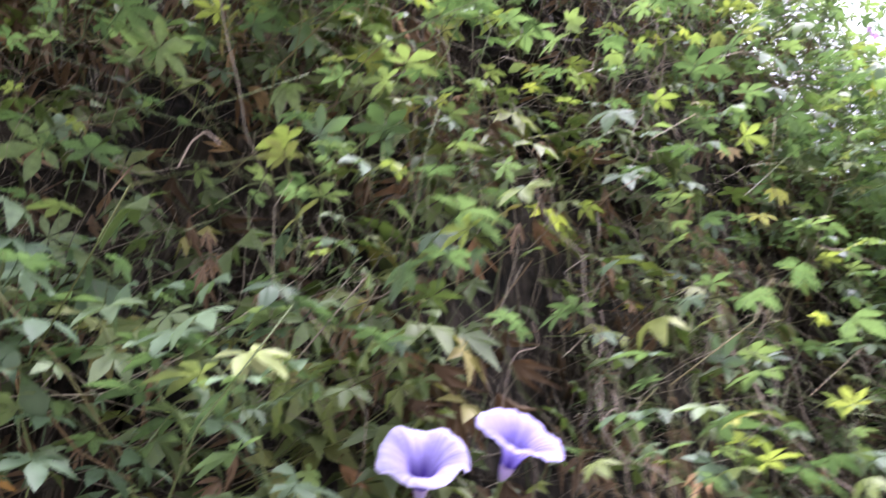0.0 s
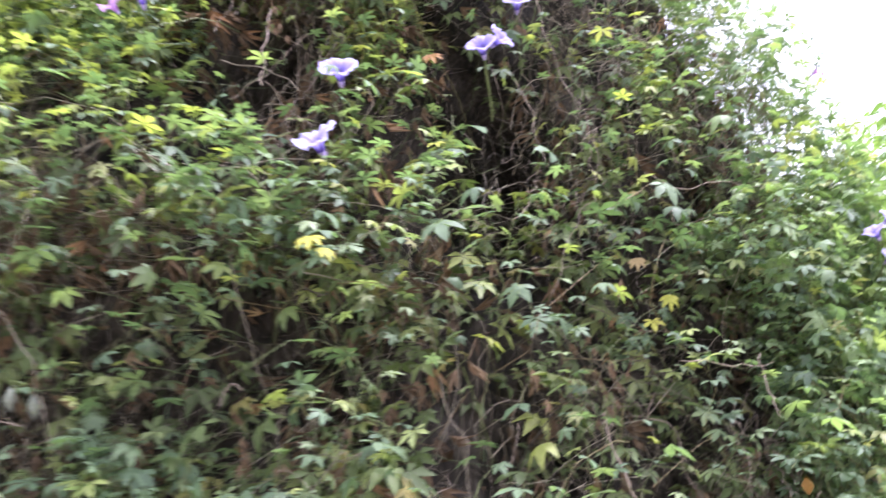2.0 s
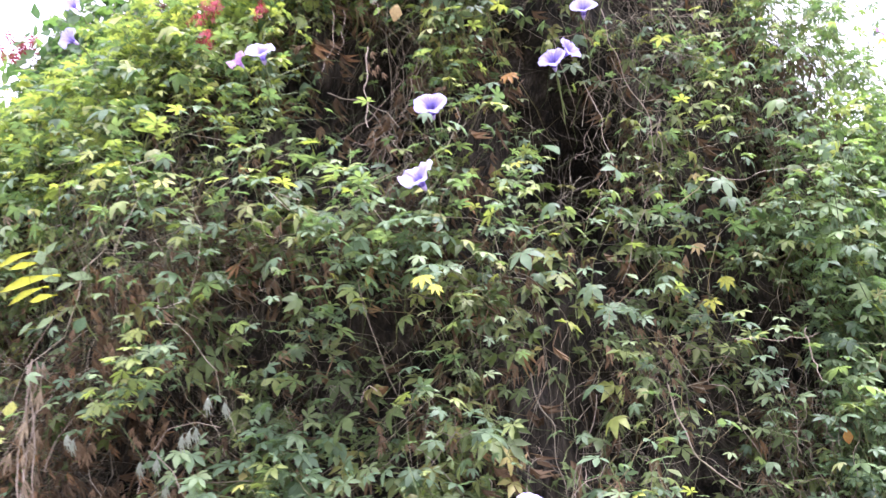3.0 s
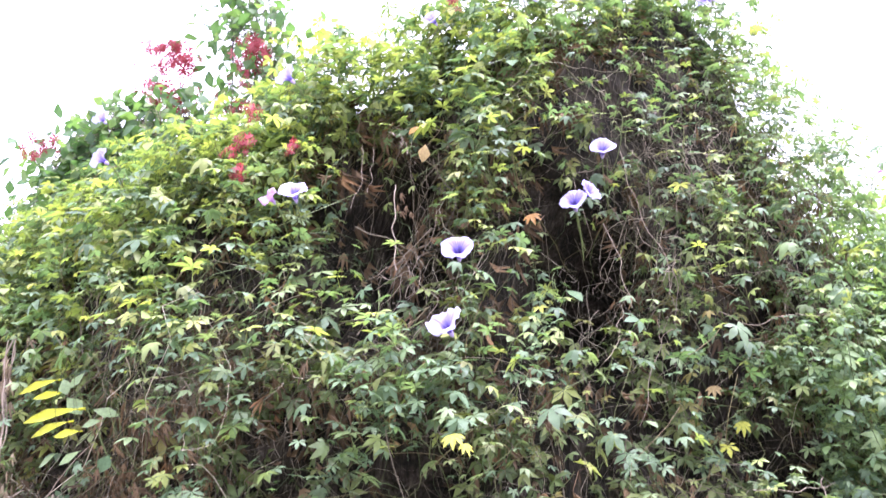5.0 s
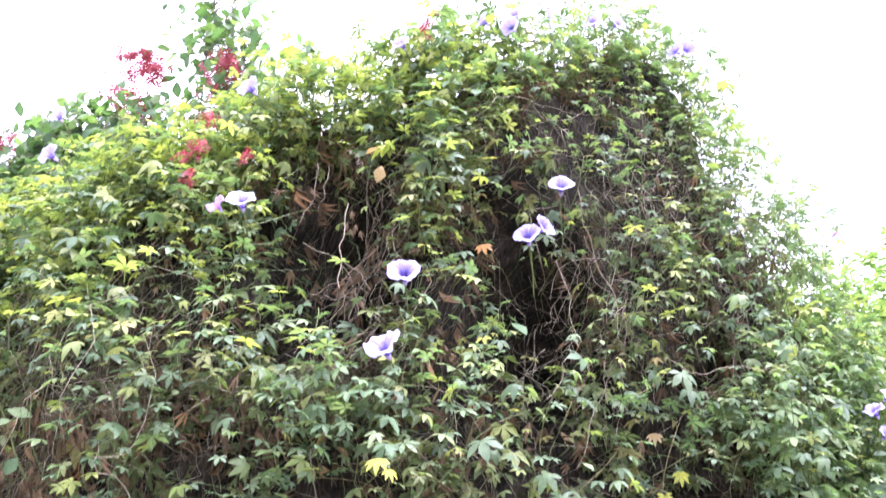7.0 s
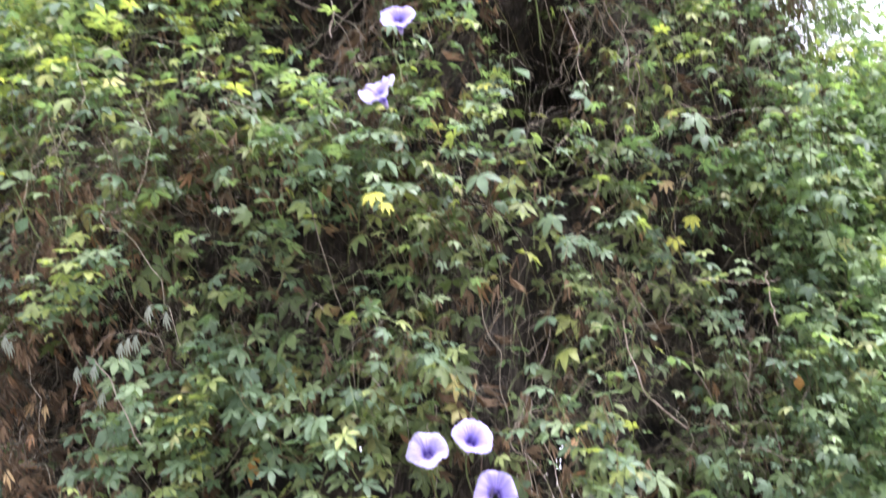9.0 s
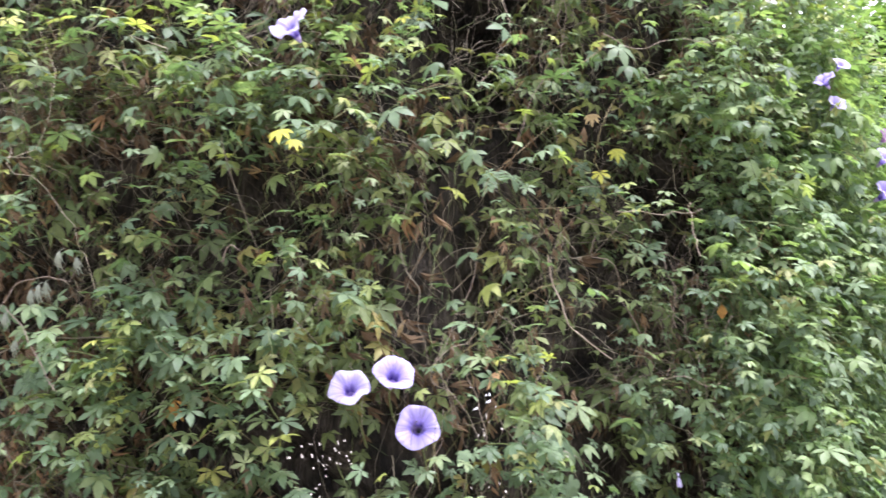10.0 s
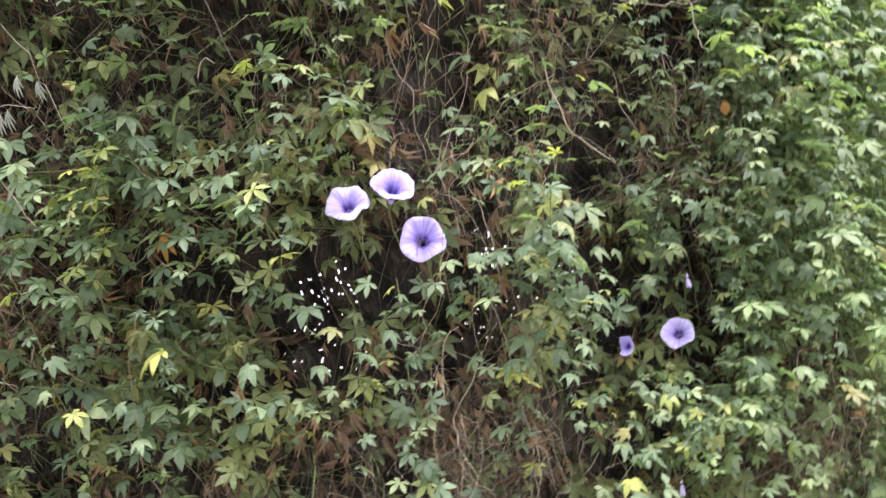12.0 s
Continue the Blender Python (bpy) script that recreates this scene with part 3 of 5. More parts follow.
def shade_core():
    """An added matted sheet well behind the leaves, coloured dark for the shade inside, torn open in small upright
    slits where light shows through.
    """
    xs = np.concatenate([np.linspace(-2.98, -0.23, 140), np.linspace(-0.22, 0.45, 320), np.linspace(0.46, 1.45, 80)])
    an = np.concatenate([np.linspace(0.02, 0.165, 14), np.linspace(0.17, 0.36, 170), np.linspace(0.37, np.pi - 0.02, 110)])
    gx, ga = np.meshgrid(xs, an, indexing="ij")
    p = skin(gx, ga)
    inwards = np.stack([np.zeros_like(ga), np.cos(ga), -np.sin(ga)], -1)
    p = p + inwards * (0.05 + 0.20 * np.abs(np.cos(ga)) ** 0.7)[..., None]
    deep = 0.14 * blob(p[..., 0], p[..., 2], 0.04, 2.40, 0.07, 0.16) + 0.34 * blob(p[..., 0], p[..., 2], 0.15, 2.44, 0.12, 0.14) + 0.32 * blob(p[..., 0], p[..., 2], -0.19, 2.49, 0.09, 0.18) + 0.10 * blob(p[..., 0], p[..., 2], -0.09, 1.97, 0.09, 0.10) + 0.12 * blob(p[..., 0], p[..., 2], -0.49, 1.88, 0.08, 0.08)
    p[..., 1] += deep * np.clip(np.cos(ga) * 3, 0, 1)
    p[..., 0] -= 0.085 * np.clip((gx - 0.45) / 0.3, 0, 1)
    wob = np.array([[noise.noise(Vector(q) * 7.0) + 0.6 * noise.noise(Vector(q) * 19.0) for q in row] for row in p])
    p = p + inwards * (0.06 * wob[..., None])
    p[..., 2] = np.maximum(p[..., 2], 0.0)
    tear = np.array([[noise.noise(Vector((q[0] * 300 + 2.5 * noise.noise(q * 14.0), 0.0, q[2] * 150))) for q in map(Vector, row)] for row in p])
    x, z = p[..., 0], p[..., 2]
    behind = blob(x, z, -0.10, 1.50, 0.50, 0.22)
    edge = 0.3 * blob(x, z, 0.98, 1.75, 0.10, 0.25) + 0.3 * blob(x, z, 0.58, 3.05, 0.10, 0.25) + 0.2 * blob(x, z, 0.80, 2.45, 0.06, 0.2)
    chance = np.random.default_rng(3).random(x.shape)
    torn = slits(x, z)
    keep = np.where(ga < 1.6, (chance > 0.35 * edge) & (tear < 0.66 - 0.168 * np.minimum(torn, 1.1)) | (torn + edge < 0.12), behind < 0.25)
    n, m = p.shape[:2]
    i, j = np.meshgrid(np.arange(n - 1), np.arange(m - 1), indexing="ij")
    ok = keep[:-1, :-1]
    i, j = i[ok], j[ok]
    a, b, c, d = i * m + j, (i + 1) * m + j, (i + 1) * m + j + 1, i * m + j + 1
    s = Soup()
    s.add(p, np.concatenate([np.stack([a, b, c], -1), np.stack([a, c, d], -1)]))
    me = s.mesh("matted_shade_core", [shade_mat], smooth=False)
    part("matted_shade_core", me, vine, "dark matted sheet standing for shade inside the mound", "stuff")


shade_core()


def grow(count, steps, x_range, z_range, deep, out, lateral=0.5, seed=1, step=0.034, over_top=False, thin=1.0):
    """Hanging shoots that hug the mound. Returns places, outward ways, run of the shoot (n, steps, 3)."""
    r = np.random.default_rng(seed)
    x = r.uniform(*x_range, count * 4)
    top = smooth_curve(x, TOP_X, TOP_Z)
    if over_top:
        a = r.uniform(*z_range, count * 4)
    else:
        z = z_range[0] + (np.minimum(z_range[1], top) - z_range[0]) * r.random(count * 4)
        a = angle_at(x, z)
    z = skin(x, a)[:, 2]
    front = a < 1.45
    keep = r.random(count * 4) > thin * bare(x, z) * front
    x, a = x[keep][:count], a[keep][:count]
    n = len(x)
    head = r.normal(0, lateral, n)
    off = r.uniform(deep, out, n)
    way = np.where(a < 1.571, -1.0, 1.0)
    P, N = [], []
    for k in range(steps):
        nn = outward(x, a)
        p = skin(x, a) + nn * (off + 0.02 * np.sin(k * 0.9 + off * 300))[:, None]
        P.append(p)
        N.append(nn)
        head = head * 0.9 + r.normal(0, 0.28, n)
        dx = np.sin(head) * step
        dz = np.cos(head) * step
        rate = np.linalg.norm(skin(x, np.clip(a + 0.004, 0.002, np.pi)) - skin(x, np.clip(a - 0.004, 0.001, np.pi)), axis=-1) / 0.008
        a = np.clip(a + way * dz / np.maximum(rate, 0.25), 0.02, np.pi - 0.02)
        x = np.clip(x + dx, -2.95, 1.42)
    P, N = np.stack(P, 1), np.stack(N, 1)
    return P, N, unit(np.gradient(P, axis=1))


def leaves_on(P, N, T, seed, middle, level, droop_to):
    """One leaf at each node of each shoot: place, turn, size, and the share along the shoot. middle: usual length;
    level: how far the blades lie flat to the sky instead of facing out; droop_to: how far the tips point down."""
    r = np.random.default_rng(seed)
    n, k = P.shape[:2]
    share = np.broadcast_to(np.linspace(0, 1, k), (n, k))
    use = r.random((n, k)) < 0.86
    use &= (r.random((n, k)) > 0.97 * bare(P[..., 0], P[..., 2]) * (N[..., 1] < -0.2))
    if middle < 0.026:
        px, pz = P[..., 0], P[..., 2]
        use &= r.random((n, k)) > np.clip(sparse(px, pz) + 0.6 * folds(px, pz) * (1 - 0.8 * lush(px, pz)), 0, 0.92)
    p, nn, t, sh = P[use], N[use], T[use], share[use]
    m = len(p)
    side = np.where((np.arange(m) % 2) == 0, 1.0, -1.0)[:, None] * np.cross(t, nn)
    up = np.array([0, 0, 1.0])
    s = np.clip(r.lognormal(math.log(middle), 0.24, m), 0.012, 0.038) * (1.15 - 0.55 * sh ** 2)
    s = s * (1 - 0.22 * np.clip((p[:, 2] - 2.3) / 0.2, 0, 1) * np.clip((p[:, 0] - 0.05) / 0.15, 0, 1))
    normal = unit((1.15 - level) * nn + (0.35 + level) * up + 0.36 * r.normal(size=(m, 3)))
    tip = unit(-droop_to * up + 0.5 * side + 0.55 * nn + 0.45 * r.normal(size=(m, 3)))
    place = p + nn * (0.6 * s)[:, None] + side * (0.45 * s)[:, None] + up * (0.25 * s)[:, None]
    turn = frames(tip, normal)
    clear = ~((nn[:, 1] > 0.3) & (blob(place[:, 0], place[:, 2], -0.10, 1.50, 0.52, 0.25) > 0.22))
    clear &= ~((place[:, 1] > face(place[:, 0], place[:, 2]) + 0.02) & (slits(place[:, 0], place[:, 2]) > 0.4))
    clear &= r.random(m) > 0.5 * np.clip(sum(blob(place[:, 0], place[:, 2], tx, tz, 0.024, 0.024) for tx, tz in THIN), 0, 1)
    clear &= ~((place[:, 1] < 0.40) & (place[:, 2] < 1.93) & (place[:, 0] > -0.2))
    for spot, wide in [(f[0], 0.036) for f in FLOWERS] + SPOTS:
        q = place - np.array(spot)
        clear &= ~((np.hypot(q[:, 0], q[:, 2]) < wide + 0.8 * s) & (q[:, 1] < 0.035) & (q[:, 1] > -0.35))
    return place[clear], turn[clear], s[clear], sh[clear]


# coloured leaves and small gaps that no leaf covers: place and half-width
SPOTS = [((0.013, 0.39, 1.934), 0.02), ((-0.205, 0.51, 1.645), 0.03), ((0.394, 0.79, 2.14), 0.02), ((0.434, 0.785, 2.07), 0.025), ((0.594, 0.86, 1.82), 0.02), ((0.022, 0.36, 2.0), 0.02), ((0.10, 0.57, 2.255), 0.012), ((-0.065, 0.49, 2.55), 0.02), ((0.35, 0.73, 1.785), 0.022), ((0.325, 0.725, 1.84), 0.018), ((0.385, 0.75, 1.75), 0.02),
         ((-0.09, 0.44, 1.87), 0.02), ((-0.33, 0.37, 1.82), 0.035), ((-0.39, 0.37, 1.78), 0.03), ((-0.40, 0.38, 1.85), 0.03), ((0.335, 0.73, 1.95), 0.03), ((-0.06, 0.50, 1.80), 0.025)]


OPEN = "open lilac funnel flower with violet throat"
# flowers: place, facing (degrees to the side and up), size, kind, label
FLOWERS_LOW_AND_MIDDLE = [
    ((0.052, 0.535, 1.685), (8, 31), 0.92, "pale", OPEN + ", low on the vine"),
    ((0.115, 0.552, 1.705), (30, 38), 0.95, "violet", OPEN + ", tilted up"),
    ((0.146, 0.562, 1.629), (12, 10), 0.98, "violet", OPEN + ", largest of three"),
    ((-0.003, 0.480, 2.348), (8, 27), 0.90, "violet", OPEN + " above dry stems"),
    ((-0.017, 0.440, 2.203), (-16, 30), 0.92, "pale", "pale lilac funnel flower facing the sky"),
    ((0.243, 0.685, 2.625), (8, 27), 0.80, "pale", "pale lilac funnel flower on a tall stalk"),
    ((0.183, 0.625, 2.484), (-5, 26), 0.82, "violet", OPEN + " by a dark hollow"),
    ((0.216, 0.645, 2.510), (55, 20), 0.76, "violet", "lilac funnel flower turned sideways beside another"),
    ((-0.270, 0.385, 2.448), (10, 32), 0.76, "pale", "pale lilac funnel flower on the light shoulder"),
    ((-0.326, 0.400, 2.450), (-20, 25), 0.56, "pink", "small crumpled pink-violet flower fading"),
]
FLOWERS_HIGH = [
    ((0.545, 0.985, 3.191), (20, -5), 0.74, "violet", OPEN + " near the top"),
    ((0.508, 0.940, 3.152), (-40, 5), 0.70, "violet", "lilac funnel flower half hidden near the top"),
    ((0.313, 0.775, 3.128), (-10, 5), 0.74, "pale", "pale lilac funnel flower near the mound's top"),
    ((0.375, 0.835, 3.165), (40, 5), 0.70, "pale", "pale lilac flower among top leaves"),
    ((0.156, 0.585, 2.990), (-10, 15), 0.70, "pale", "pale lilac flower above a second one"),
    ((0.150, 0.575, 2.945), (-25, -5), 0.66, "violet", "lilac flower hanging under another"),
    ((0.094, 0.545, 2.940), (-50, 15), 0.58, "violet", "lilac flower turned aside in leaves"),
    ((0.223, 0.675, 3.058), (0, 60), 0.75, "closed", "half-opened lilac bud standing upright"),
    ((-0.067, 0.525, 2.885), (-20, 15), 0.62, "pale", "washed-out pale flower among bright leaves"),
    ((-0.363, 0.485, 2.775), (-60, 40), 0.78, "pale", "pale lilac flower against the sky"),
    ((-0.775, 0.480, 2.643), (-60, 30), 0.74, "pale", "pale lilac flower on the far shoulder"),
    ((-0.90, 0.60, 2.84), (-60, 45), 0.66, "pale", "pale flower on the skyline"),
]
FLOWERS_AT_THE_END = [
    ((0.805, 0.940, 2.242), (-40, 45), 0.62, "violet", "lilac flower seen from its side at the edge"),
    ((0.840, 0.950, 2.272), (30, 30), 0.50, "pale", "pale flower beside a lilac one"),
    ((0.828, 0.958, 2.200), (30, 25), 0.55, "pale", "lilac flower under pale ones"),
    ((0.955, 1.16, 2.075), (50, 20), 0.90, "violet", "lilac flower at the mound's edge"),
    ((0.960, 1.16, 2.150), (40, 30), 0.80, "pale", "pale flower at the mound's edge"),
    ((1.02, 1.34, 2.25), (40, 30), 0.75, "pink", "faded pink flower at the edge"),
    ((1.015, 1.36, 1.712), (40, 20), 0.95, "violet", "lilac flower low at the edge"),
    ((0.845, 1.09, 2.70), (60, 20), 0.47, "pink", "faded pink flower out on a twig"),
    ((0.484, 0.834, 1.461), (-10, 25), 0.80, "pale", "pale lilac flower with violet throat, low down"),
    ((0.402, 0.815, 1.447), (-45, 12), 0.50, "violet", "lilac flower turned away beside a pale one"),
    ((0.508, 0.84, 1.538), (10, -70), 0.42, "closed", "wilted pale flower hanging closed"),
    ((0.468, 0.850, 1.210), (0, -75), 0.45, "closed", "wilted pale flower hanging in the lower leaves"),
]
FLOWERS = FLOWERS_LOW_AND_MIDDLE + FLOWERS_HIGH + FLOWERS_AT_THE_END


def free(line):
    """Whether a stem stays clear of the open flowers' faces."""
    q = np.asarray(line)[:, None, :] - np.array([f[0] for f in FLOWERS])[None]
    return not ((np.hypot(q[..., 0], q[..., 2]) < 0.045) & (q[..., 1] < 0.01)).any()


leaf_soup, stem_soup, loose = Soup(), Soup(), []
NEAR_LAYERS = [
    # count, steps, x, z, depth range, sideways, seed, over the top, leaf length, level, tips down
    (2450, 13, (-1.5, 1.15), (1.02, 9.0), -0.03, 0.085, 0.6, 11, False, 0.0212, 0.75, 0.55),
    (1000, 11, (-1.5, 1.15), (1.00, 9.0), -0.12, -0.02, 0.7, 12, False, 0.0255, 0.55, 0.65),
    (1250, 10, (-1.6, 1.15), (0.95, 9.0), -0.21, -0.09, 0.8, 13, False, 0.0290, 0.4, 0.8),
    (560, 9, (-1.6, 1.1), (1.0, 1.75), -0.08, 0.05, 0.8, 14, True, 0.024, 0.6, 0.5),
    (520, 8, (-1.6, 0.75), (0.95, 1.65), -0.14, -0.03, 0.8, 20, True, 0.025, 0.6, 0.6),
]
FAR_LAYERS = [
    (260, 10, (-2.95, -1.5), (0.1, 9.0), -0.10, 0.04, 0.6, 15, False, 0.030, 0.6, 0.7),
    (300, 9, (-1.5, 1.15), (0.05, 1.05), -0.12, 0.03, 0.6, 16, False, 0.030, 0.6, 0.7),
    (560, 9, (-2.95, 1.3), (1.3, 3.05), -0.10, 0.04, 0.6, 17, True, 0.030, 0.6, 0.7),
    (620, 9, (0.60, 1.0), (1.5, 9.0), -0.10, 0.05, 0.7, 18, False, 0.021, 0.6, 0.6),
    (620, 9, (0.95, 1.42), (0.3, 9.0), -0.12, 0.05, 0.7, 19, False, 0.025, 0.6, 0.6),
]
for count, steps, xr, zr, deep, out, lateral, seed, over, middle, level, droop_to in NEAR_LAYERS + FAR_LAYERS:
    P, N, T = grow(count, steps, xr, zr, deep, out, lateral, seed, over_top=over, thin=0.9 if deep > -0.1 else 0.6)
    r = np.random.default_rng(seed + 90)
    if seed in (11, 12):
        mid = P[:, 4]
        crowd = r.random(len(P)) < 0.08 + 0.38 * clump(mid[:, 0], mid[:, 2]) ** 1.5 + 0.75 * lush(mid[:, 0], mid[:, 2])
        P, N, T = P[crowd], N[crowd], T[crowd]
    for line in P:
        if free(line) and r.random() < 0.55:
            tube(stem_soup, line, 0.0008, 3, 0)
    place, turn, size, share = leaves_on(P, N, T, seed + 50, middle, level, droop_to)
    # young leaves are paler and yellower: at shoots' ends, and on the light upper shoulder; the open end's extra share
    # stands for brighter light
    young = 0.02 + 0.11 * share ** 3 + 0.50 * np.clip((place[:, 2] - 2.0) / 0.6, 0, 1) * np.clip((0.45 - place[:, 0]) / 0.8, 0, 1) + 0.40 * np.clip((place[:, 0] - 0.45) / 0.2, 0, 1) + 0.12 * np.clip((1.55 - place[:, 2]) / 0.15, 0, 1) * np.clip((place[:, 0] - 0.25) / 0.15, 0, 1)
    fresh = r.random(len(place)) < young
    kind = r.choice(len(PALMATE) + 1, len(place), p=[0.34, 0.24, 0.18, 0.06, 0.14, 0.04])
    for k in range(len(PALMATE) + 1):
        shape = PLAIN[k % 3] if seed in (13, 15, 16, 17, 20) else PALMATE[k] if k < len(PALMATE) else OVATE
        for slot in (0, 1):
            pick = (kind == k) & (fresh == (slot == 1))
            if seed == 11 and slot == 0 and k < len(PALMATE):
                near = pick & (place[:, 0] > -0.25) & (place[:, 0] < 0.62) & (place[:, 2] > 1.25) & (place[:, 2] < 2.05)
                ids = np.flatnonzero(near)[:66]
                loose += [(k, place[i], turn[i], size[i]) for i in ids]
                pick[ids] = False
            # inner layers take the olive leaves with shade in their colour
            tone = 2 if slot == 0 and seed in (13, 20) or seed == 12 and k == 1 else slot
            # pale leaves past x 0.47 put the open end's brighter light into colour
            pale = pick & (place[:, 0] > 0.47) & (tone == 1)
            pick &= ~pale
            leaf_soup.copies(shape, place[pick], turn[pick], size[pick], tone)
            leaf_soup.copies(shape, place[pale], turn[pale], size[pale], 3)

# short shoots that stand out of the outline along the top and the open end
r = np.random.default_rng(131)
for k in range(150):
    if k < 90:
        x, a = r.uniform(-1.4, 0.62), r.uniform(0.95, 1.5)
    else:
        x, a = r.uniform(0.55, 1.0), r.uniform(0.5, 1.35)
    q, nn = skin(x, a), outward(np.array([x]), np.array([a]))[0]
    away = unit(0.7 * nn + np.array([0.25 if x > 0.5 else 0.0, 0, 0.5]) + 0.35 * r.normal(size=3))
    length = r.uniform(0.05, 0.13)
    line = q + away * np.linspace(-0.04, length, 6)[:, None] + np.array([0, 0, -1.0]) * (np.linspace(0, 1, 6) ** 2 * length * 0.35)[:, None]
    tube(stem_soup, line, 0.0009, 3)
    m = 5
    pp = line[1:] + 0.012 * r.normal(size=(m, 3))
    turn = frames(unit(np.array([0, 0, -0.5]) + 0.5 * away + 0.6 * r.normal(size=(m, 3))), unit(np.array([0, -0.2, 0.8]) + 0.45 * r.normal(size=(m, 3))))
    leaf_soup.copies(PALMATE[k % 3], pp, turn, r.uniform(0.012, 0.026, m), 1 if r.random() < 0.45 else 0)
twig = np.array([(0.63, 0.90, 2.62), (0.70, 0.93, 2.68), (0.78, 1.0, 2.70), (0.85, 1.1, 2.69)])
pp = np.repeat(twig, 4, axis=0) + 0.035 * r.normal(size=(16, 3))
leaf_soup.copies(PALMATE[0], pp, frames(unit(np.array([0, 0, -0.7]) + 0.5 * r.normal(size=(16, 3))), unit(np.array([0, -0.3, 0.8]) + 0.5 * r.normal(size=(16, 3)))), r.uniform(0.014, 0.026, 16), 0)

part("foliage", leaf_soup.mesh("foliage", [leaf_green, leaf_fresh, leaf_olive_shaded, leaf_pale]), vine, "small five-lobed green and yellow-green leaves", "stuff")
part("green_growth", stem_soup.mesh("green_growth", [stem_green]), vine, "thin twining green stems", "stuff")

# ---- dry stems and dead leaves under and between the leaves ----
dry, dead = Soup(), Soup()
r = np.random.default_rng(23)
for k in range(3400):
    while True:
        x, z = r.uniform(-1.5, 1.15), r.uniform(1.05, 3.35)
        if z < smooth_curve(x, TOP_X, TOP_Z) * 0.97 and r.random() < (0.05 + 0.95 * bare(x, z, True)) * (0.4 if x < -0.38 and z < 2.15 else 1.0):
            break
    length, lean = r.uniform(0.12, 0.45), r.normal(0, 0.42)
    across = False
    if z < 1.5:
        lean = r.normal(0, 0.14)
    elif r.random() < 0.09:
        lean, across = r.choice([-1, 1]) * r.uniform(0.8, 2.2), True
    elif z > 2.1:
        lean *= 0.7
    s = np.linspace(0, 1, 18)
    lx = np.clip(x + math.sin(lean) * length * s, -1.6, 1.16)
    lz = np.clip(z - math.cos(lean) * length * s, 0.6, 3.4)
    an = angle_at(lx, lz)
    depth = r.uniform(-0.24, -0.06) if r.random() > bare(x, z) else r.uniform(-0.20, 0.0)
    line = skin(lx, an) + outward(lx, an) * depth
    line = bend(line, r.choice([0.02, 0.035, 0.055]), r) + np.cumsum(r.normal(0, 0.0026, (18, 3)), axis=0)
    if free(line) and slits(line[:, 0], line[:, 2]).max() < 0.5:
        tube(dry, line, 0.0006 if across else r.choice([0.0004, 0.0006, 0.0009, 0.0014], p=[0.46, 0.36, 0.15, 0.03]), 3)
n = 4800
x, z = r.uniform(-1.5, 1.15, n * 4), r.uniform(1.0, 3.3, n * 4)
ok = (z < smooth_curve(x, TOP_X, TOP_Z) * 0.97) & (r.random(n * 4) < (0.15 + 0.75 * bare(x, z, True)) * np.where((x < -0.38) | (z < 1.48), 1.6, np.where((z > 2.2) & (x > 0.05), 0.45, 0.8)))
x, z = x[ok][:n], z[ok][:n]
an = angle_at(x, z)
nn = outward(x, an)
place = skin(x, an) + nn * r.uniform(-0.25, -0.07, len(x))[:, None]
turn = frames(unit(np.array([0, 0, -1.0]) + 0.5 * r.normal(size=(len(x), 3))), unit(nn + 0.6 * r.normal(size=(len(x), 3))))
whole = slits(x, z) < 0.4
dead.copies(CRUMPLED, place[whole], turn[whole], r.uniform(0.022, 0.048, len(x))[whole])
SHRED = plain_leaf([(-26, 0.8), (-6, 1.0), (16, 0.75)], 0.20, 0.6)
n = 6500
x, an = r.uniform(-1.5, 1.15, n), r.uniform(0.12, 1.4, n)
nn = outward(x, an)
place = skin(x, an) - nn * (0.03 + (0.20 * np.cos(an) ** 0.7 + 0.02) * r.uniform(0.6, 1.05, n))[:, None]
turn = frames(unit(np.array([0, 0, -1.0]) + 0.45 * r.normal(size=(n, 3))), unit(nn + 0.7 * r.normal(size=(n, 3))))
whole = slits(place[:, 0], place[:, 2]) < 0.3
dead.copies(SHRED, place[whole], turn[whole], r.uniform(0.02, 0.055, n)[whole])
# rusty dead leaves that hang in the open at the near shoulder's foot
r = np.random.default_rng(77)
x, z = r.uniform(-0.66, -0.40, 900), r.uniform(1.48, 2.12, 900)
ok = r.random(900) < 0.5 * bare(x, z) + 0.03
x, z = x[ok], z[ok]
an = angle_at(x, z)
nn = outward(x, an)
dead.copies(CRUMPLED, skin(x, an) + nn * r.uniform(-0.10, 0.0, len(x))[:, None], frames(unit(np.array([0, 0, -1.0]) + 0.35 * r.normal(size=(len(x), 3))), unit(nn + 0.5 * r.normal(size=(len(x), 3)))), r.uniform(0.022, 0.042, len(x)))
part("dry_growth", dry.mesh("dry_growth", [stem_dry]), vine, "tangled dry brown and grey stems", "stuff")
part("dead_foliage", dead.mesh("dead_foliage", [leaf_dead]), vine, "shrivelled brown hanging leaves", "stuff")


